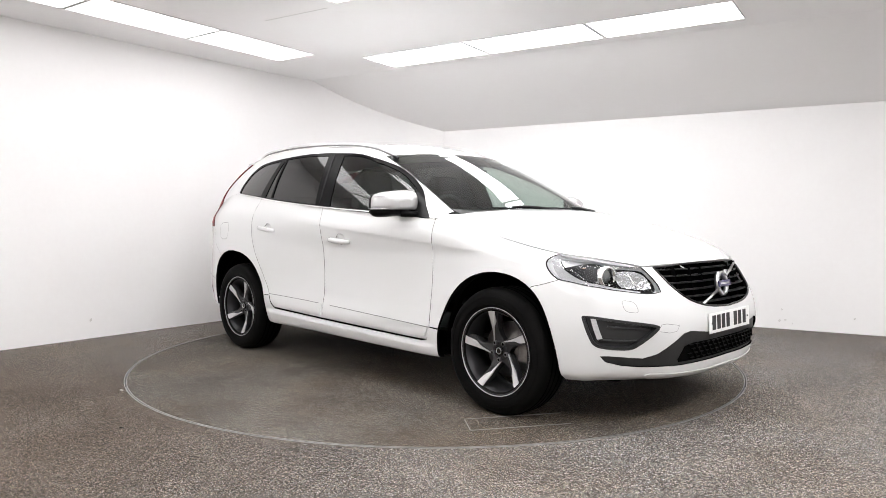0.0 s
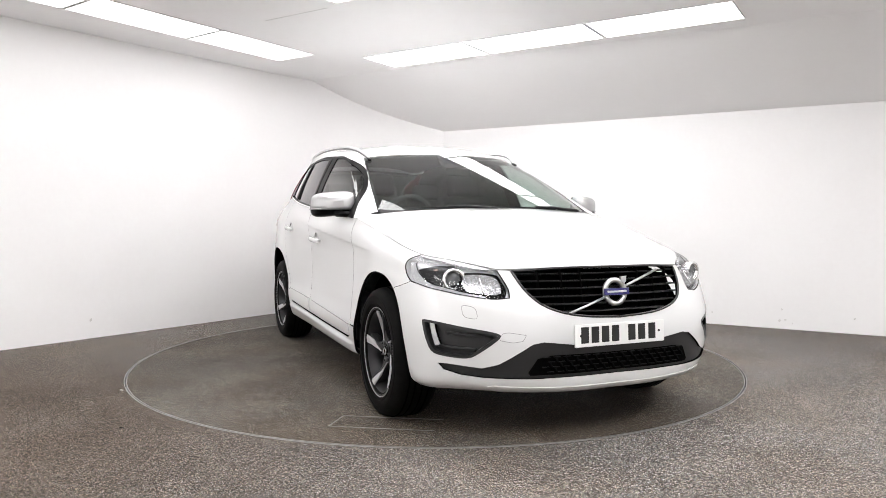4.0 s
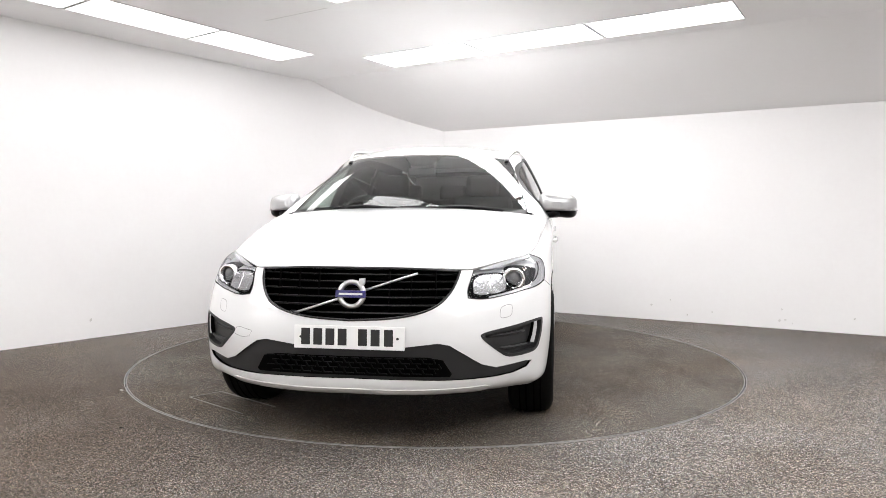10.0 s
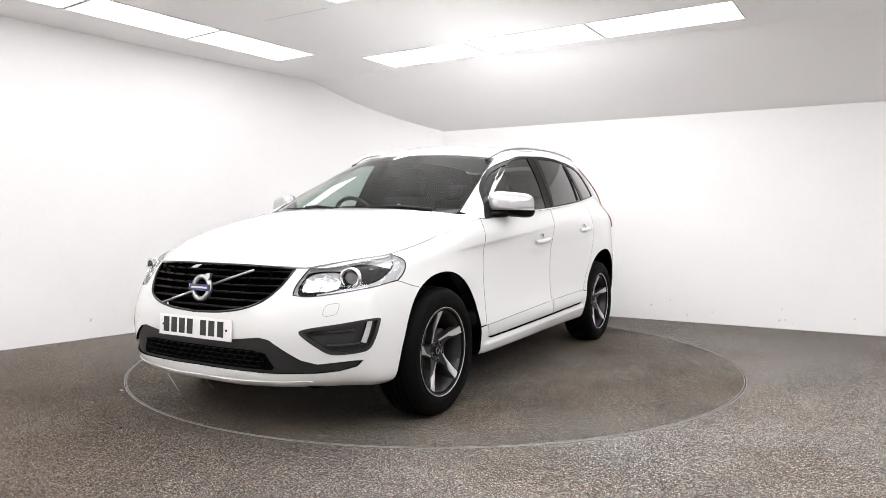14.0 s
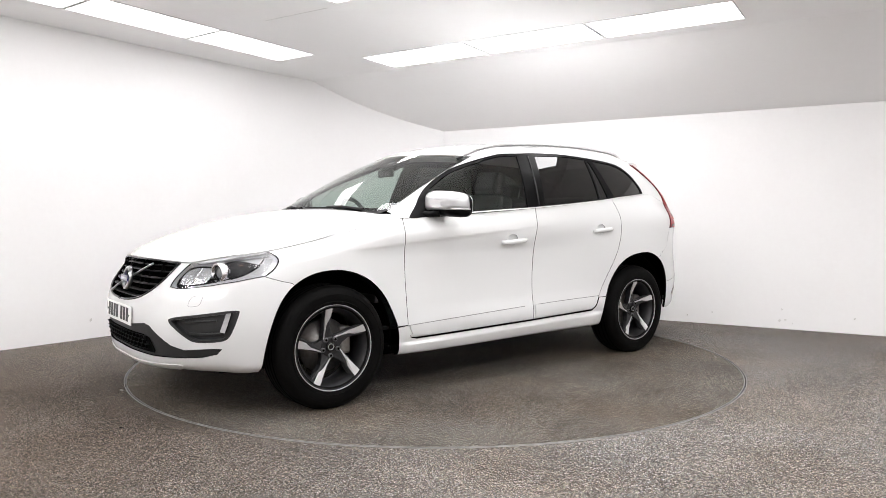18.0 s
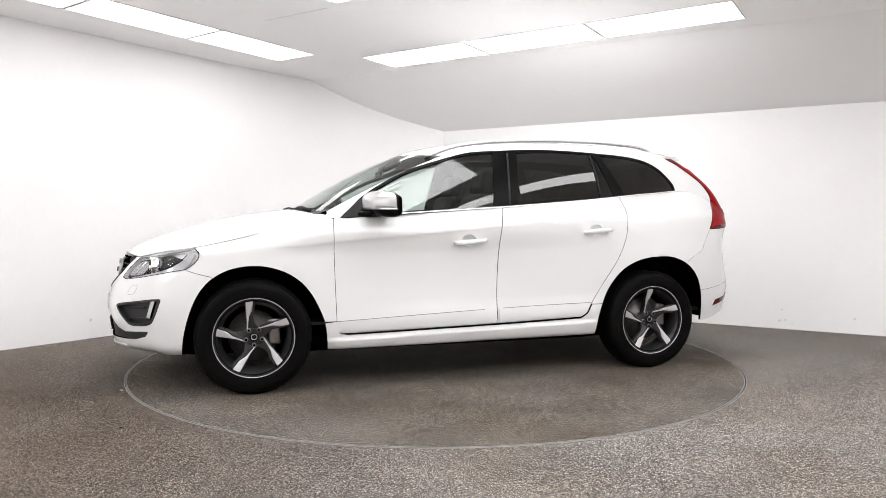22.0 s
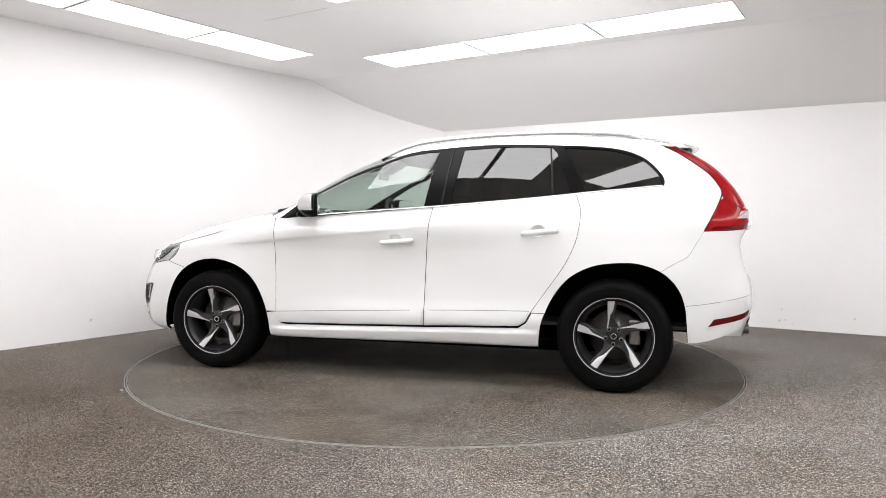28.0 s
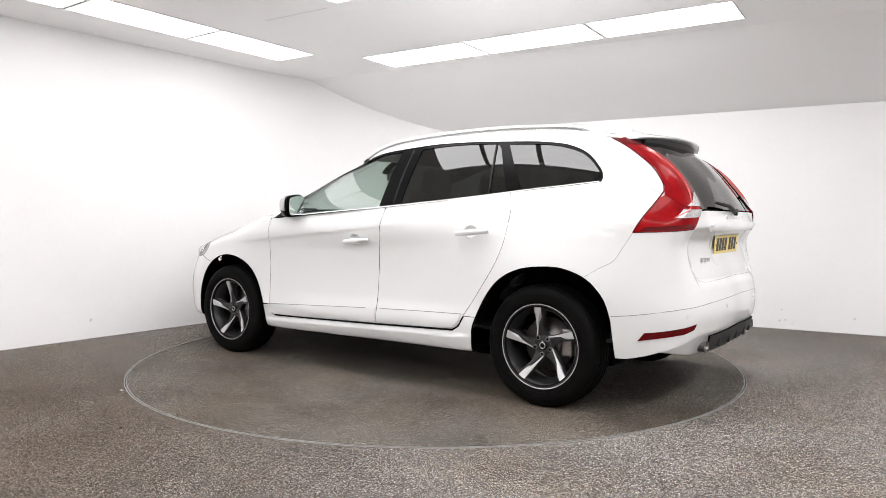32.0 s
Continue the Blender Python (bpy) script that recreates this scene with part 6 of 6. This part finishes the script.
def build_rear_details():
    uv = outline(LOWER, ("r", [(0, 1.056), (.44, 1.054), (.475, 1.04), (.48, 1.02), (0, 1.02)]))
    panel("handle_bar", LOWER, uv, WHITE_PAINT, tailgate, off=.022, depth=.03, gap=0.0, both=True, back=WHITE_PAINT, label="white tailgate handle bar")
    uv = outline(LOWER, ("r", [(0, 1.008), (.30, 1.006), (.30, .83), (.28, .815), (0, .815)]))
    panel("plate_recess", LOWER, uv, WHITE_PAINT, tailgate, off=.0015, depth=.003, gap=0.0, both=True, back=WHITE_PAINT)
    # plain raised shapes where the badges stand
    for k in range(5):
        p, n = skin_point(LOWER, "r", (abs(.165 - .0825 * k), 1.085), .003)
        part("badge_shape", box_bm((.004, .026, .024), (p.x, .165 - .0825 * k, 1.085), .001), CHROME, tailgate)
    for k in range(4):
        p, n = skin_point(LOWER, "r", (.47 - .037 * k, .845), .003)
        part("badge_shape", box_bm((.004, .03, .026), (p.x, .47 - .037 * k, .845), .001, rot=Matrix.Rotation(radians(8), 3, "Z")), CHROME, tailgate)
    # reflectors, seam, sensors
    refl = outline(LOWER, ("s", [(-1.938, .428), (-1.971, .472)]), ("r", [(.84, .472), (.664, .518), (.674, .488), (.723, .465)]), ("s", [(-2.03, .444), (-1.938, .428)]))
    for sgn in (1, -1):
        part("rear_reflector", panel_mesh(LOWER.at, LOWER.normal, shrink_outline(LOWER, refl, 0), .06, .08, .003, .012, (DARK_RED, BACKING), (sgn,)), None, rear_bumper, "dark red rear reflector")
        seam = [(u, v) for u, v in on_skin(LOWER, "s", curve([(-1.806, .552), (-1.90, .562), (-2.0, .576)]))] + [(u, v) for u, v in on_skin(LOWER, "r", curve([(.80, .588), (.70, .606), (.40, .628), (0, .636)]))]
        pts = [LOWER.at([q])[0] + LOWER.normal([q])[0] * -.0005 for q in seam]
        part("bumper_groove", tube_bm([(x, y * sgn, z) for x, y, z in pts], .0020, 5), SEAM_SHADE_GREY, rear_bumper)
        for y, z in ((.72, .56), (.32, .59)):
            p, n = skin_point(LOWER, "r", (y, z), .001)
            q = n.to_track_quat("Y", "Z").to_matrix().to_4x4()
            b = moved(disc_bm(.011, -.002, .003, 20, .001), Matrix.Translation(p) @ q)
            part("parking_sensor", b if sgn > 0 else mirrored(b), WHITE_PAINT, rear_bumper)
        pipe = part("tailpipe", lathe_bm([(.034, -.10), (.036, .0), (.038, .005), (.036, .008), (.032, .005), (.03, -.06)], 28), PIPE_STEEL, car, "dull metal tailpipe")
        pipe.matrix_basis = pose(-2.20, .53 * sgn, .38, 0, 0, 90) @ Matrix.Diagonal((1.3, 1, .85, 1))
    low = curve([(.80, .372), (.71, .418), (.643, .446), (.53, .460), (.27, .471), (0, .478)])
    uv = outline(LOWER, ("r", low), ("r", curve([(0, .36), (.25, .35), (.45, .338), (.62, .342), (.75, .36), (.80, .368)])))
    diff = panel("rear_diffuser", LOWER, uv, DIFFUSER_GREY, car, off=-.006, depth=.02, gap=.001, both=True, label="silver and black rear diffuser")[0]
    uv = outline(LOWER, ("r", curve([(.50, .437), (.27, .446), (0, .452)])), ("r", curve([(0, .345), (.25, .34), (.46, .345)])))
    panel("diffuser_insert", LOWER, uv, GREY_PLASTIC, diff, off=.004, depth=.02, gap=0.0, both=True, label="dark grey diffuser insert")
    for y in (-.36, -.18, 0, .18, .36):
        p, n = skin_point(LOWER, "r", (abs(y), .39), .0)
        part("diffuser_fin", box_bm((.03, .010, .06), (p.x + .004, y, .39), .003), GREY_PLASTIC, diff)
    # fuel flap outline on the right flank
    flap = outline(LOWER, ("s", curve([(-1.575, 1.035), (-1.70, 1.03), (-1.735, .97), (-1.70, .905), (-1.585, .90), (-1.56, .97), (-1.575, 1.035)])))
    q = shrink_outline(LOWER, flap, 0)
    ring = keyhole(q, shrink_outline(LOWER, flap, .0035))
    part("fuel_flap_gap", panel_mesh(LOWER.at, LOWER.normal, ring, .06, .1, .0008, 0.0, (SEAM_SHADE_GREY,), (-1,)), None, quarters[1])
    # rear wiper
    wiper = part("rear_wiper", tube_bm([(-2.215, 0, 1.115), (-2.21, .12, 1.15), (-2.195, .34, 1.165)], [.016, .012, .008], 8), BLACK_TRIM, tailgate, "black rear wiper")
    part("wiper_cap", disc_bm(.02, -.01, .01, 20, .003), BLACK_TRIM, wiper).matrix_basis = pose(-2.22, 0, 1.115, 0, 0, 90)


def build_front_details():
    for sgn in (1, -1):
        for pts, v in (((lambda q: q + q[:1])(rounded([(.679, .662), (.733, .673), (.732, .614), (.676, .606)], 2, .2)), "f"),):
            uv = outline(LOWER, (v, pts))
            ring = keyhole(shrink_outline(LOWER, uv, 0), shrink_outline(LOWER, uv, .0022))
            part("washer_cover_gap", panel_mesh(LOWER.at, LOWER.normal, ring, .06, .1, .0008, 0.0, (SEAM_SHADE_GREY,), (sgn,)), None, front_bumper)
    uv = outline(LOWER, ("f", [(.487, .541), (.562, .553), (.586, .549), (.606, .522), (.593, .513), (.546, .505), (.505, .512), (.487, .541)]))
    ring = keyhole(shrink_outline(LOWER, uv, 0), shrink_outline(LOWER, uv, .0022))
    part("towing_cover_gap", panel_mesh(LOWER.at, LOWER.normal, ring, .06, .1, .0008, 0.0, (SEAM_SHADE_GREY,), (-1,)), None, front_bumper)
    lip = outline(LOWER, ("u", [(u, .60) for u in np.linspace(0, 2.2, 16)]), ("u", [(2.31, .78), (2.37, 1.0)]), ("u", [(u, 1.10) for u in np.linspace(2.30, 0, 16)]))
    panel("front_lip", LOWER, lip, LIP_SILVER, front_bumper, off=.006, depth=.012, gap=0.0, both=True, label="pale silver lip below the bumper", back=LIP_SILVER)
    cowl = bmesh.new()
    rows = []
    for y in np.linspace(-.76, .76, 25):
        w = abs(y) / .79
        a = bonnet_at([[5.98, w]])[0]
        b = UPPER.at([[min(2.9, 3.0 * w ** 1.15), .12]])[0]
        rows.append([cowl.verts.new(q) for q in ((a[0] + .01, y, a[2] - .016), (b[0] + .02, y, b[2] - .008), (b[0], y, b[2] - .002))])
    for p, q in zip(rows, rows[1:]):
        for k in range(2):
            cowl.faces.new((p[k], p[k + 1], q[k + 1], q[k]))
    part("scuttle_panel", cowl, BLACK_TRIM, car, "black scuttle below the windscreen")
    for y0, y1 in ((.62, -.02), (-.05, -.60)):
        pts = []
        for f in np.linspace(0, 1, 10):
            y = y0 + (y1 - y0) * f
            uu = 3.0 * (abs(y) / .79) ** 1.15
            p = UPPER.at([[min(2.85, uu), .07 + .02 * f]])[0]
            n = UPPER.normal([[min(2.85, uu), .12]])[0]
            pts.append((p[0] + n[0] * .008, y, p[2] + n[2] * .008))
        wiper = part("windscreen_wiper", tube_bm(pts, .0045, 6), BLACK_TRIM, car, "black windscreen wiper")
        part("wiper_arm", tube_bm([(pts[0][0] + .05, pts[0][1], pts[0][2] - .01), (pts[3][0] + .01, pts[3][1], pts[3][2] + .008), (pts[5][0], pts[5][1], pts[5][2] + .006)], [.013, .009, .007], 8), BLACK_TRIM, wiper)
    patch = [(0, 2.70), (.44, 2.69), (.41, 2.50), (.30, 2.28), (.18, 2.08), (.10, 2.02), (0, 2.0)]
    part("sensor_patch", panel_mesh(UPPER.at, UPPER.normal, patch, .06, .06, -.0075, 0.0, (BACKING,), (1, -1)), None, car, "black sensor patch on the windscreen")
    # sensor box behind the windscreen
    box = part("sensor_housing", box_bm((.16, .19, .05), (.345, 0, 1.475), .022, 3, Matrix.Rotation(radians(27), 3, "Y")), CABIN, car, "black camera housing behind the windscreen")
    part("sensor_eye", box_bm((.03, .05, .004), (.385, .0, 1.484), .001, rot=Matrix.Rotation(radians(27), 3, "Y")), SATIN_SILVER, box)
    part("rear_view_mirror", box_bm((.02, .20, .055), (.43, 0, 1.405), .009), CABIN, car, "black rear-view mirror")


build_mirrors()
build_handles()
build_roof_rails()
build_spoiler()
build_rear_details()
build_front_details()


# ---- inside the cabin ----
def seat(x, y, width=.50, lean=-14, parent=None):
    base = part("front_seat", box_bm((.50, width, .16), (x, y, .62), .05, 3), CLOTH, car, "charcoal cloth front seat")
    part("backrest", box_bm((.15, width * .96, .62), (x - .30, y, .95), .06, 3, Matrix.Rotation(radians(lean), 3, "Y")), CLOTH, base)
    part("headrest", box_bm((.11, .27, .18), (x - .39, y, 1.335), .045, 3, Matrix.Rotation(radians(lean), 3, "Y")), CLOTH, base)
    for s in (-.06, .06):
        part("headrest_post", tube_bm([(x - .375, y + s, 1.20), (x - .385, y + s, 1.28)], .006, 6), SATIN_SILVER, base)
    return base


def build_interior():
    for sgn in (1, -1):
        poly = [(u, 1.2) for u in np.linspace(6.15, 8.6, 24)] + [(u, 5.4) for u in np.linspace(8.7, 11.3, 20)] + [(u, TOP - .05) for u in np.linspace(11.3, 6.15, 40)]
        part("door_trim", panel_mesh(LOWER.at, LOWER.normal, poly, .2, .3, -.075, .01, (CABIN, CABIN), (sgn,)), None, car, "dark inner door trim")
        seat(.12, .37 * sgn)
    part("cabin_floor", box_bm((3.3, 1.56, .02), (-.3, 0, .40)), CABIN, car, "dark cabin floor")
    bench = part("rear_seat", box_bm((.50, 1.32, .17), (-.78, 0, .64), .05, 3), CLOTH, car, "charcoal cloth rear bench")
    part("backrest", box_bm((.16, 1.32, .62), (-1.09, 0, .95), .06, 3, Matrix.Rotation(radians(-18), 3, "Y")), CLOTH, bench)
    for y in (-.42, 0, .42):
        part("headrest", box_bm((.10, .25, .16), (-1.20, y, 1.31), .04, 3, Matrix.Rotation(radians(-16), 3, "Y")), CLOTH, bench)
    bm = plate_bm([(1.02, 1.09), (.80, 1.10), (.62, 1.075), (.56, 1.00), (.60, .85), (.70, .60), (1.0, .55)], -.74, .74, .012)
    dash = part("dashboard", bm, CABIN, car, "dark dashboard")
    part("instrument_hood", box_bm((.20, .36, .07), (.66, -.37, 1.105), .03, 3), CABIN, dash)
    part("centre_screen", box_bm((.03, .22, .14), (.60, 0, 1.05), .012), GLOSS_BLACK, dash)
    part("centre_console", box_bm((.95, .20, .30), (.22, 0, .60), .04), CABIN, car, "dark centre console")
    wheel = part("steering_wheel", tube_bm([(.45 + .07 * math.sin(a), -.39 + .185 * math.cos(a), 1.052 + .172 * math.sin(a)) for a in np.linspace(0, 2 * math.pi, 37)[:-1]], .016, 8, closed=True), CABIN, car, "black steering wheel")
    part("wheel_boss", box_bm((.05, .15, .11), (.47, -.39, 1.045), .025, 3), CABIN, wheel)
    for dy, dz in ((.11, 0), (-.11, 0), (0, -.09)):
        part("wheel_spoke", box_bm((.025, .10 if dy else .05, .03 if dy else .12), (.465 + dz * .3, -.39 + dy, 1.042 + dz), .008), CABIN, wheel)
    part("steering_column", tube_bm([(.48, -.39, 1.04), (.72, -.39, .96)], .035, 10), CABIN, dash)
    # boot blind and load bay sides
    part("load_cover", box_bm((.75, 1.25, .03), (-1.62, 0, 1.10), .01), CABIN, car, "dark load cover")


build_interior()


# ---- marks on the turntable ----
def build_hatch():
    a, b, d = Vector((1.513, -1.256)), Vector((1.355, -1.130)), Vector((1.802, -.788))
    c = b + (d - a)
    for k, (p, q) in enumerate(((a, b), (a, d), (b, c))):
        t = (q - p).normalized()
        n = Vector((-t.y, t.x)) * .003
        pts = [p - n, q - n, q + n, p + n]
        part("hatch_edge", prism([(v.x, v.y) for v in pts], 0.0, .002), MARKING, turntable, "thin pale line of the hatch edge")


build_hatch()


def motions():
    rows = [2.0 * k for k in range(17)]
    walk(turntable, [(t, pose(0, 0, 0, 0, 0, heading(t))) for t in rows])
    walk(car, [(t, pose(0, 0, 0, 0, 0, heading(t)) @ pose(*CAR_SHIFT, 0.0)) for t in rows])


motions()
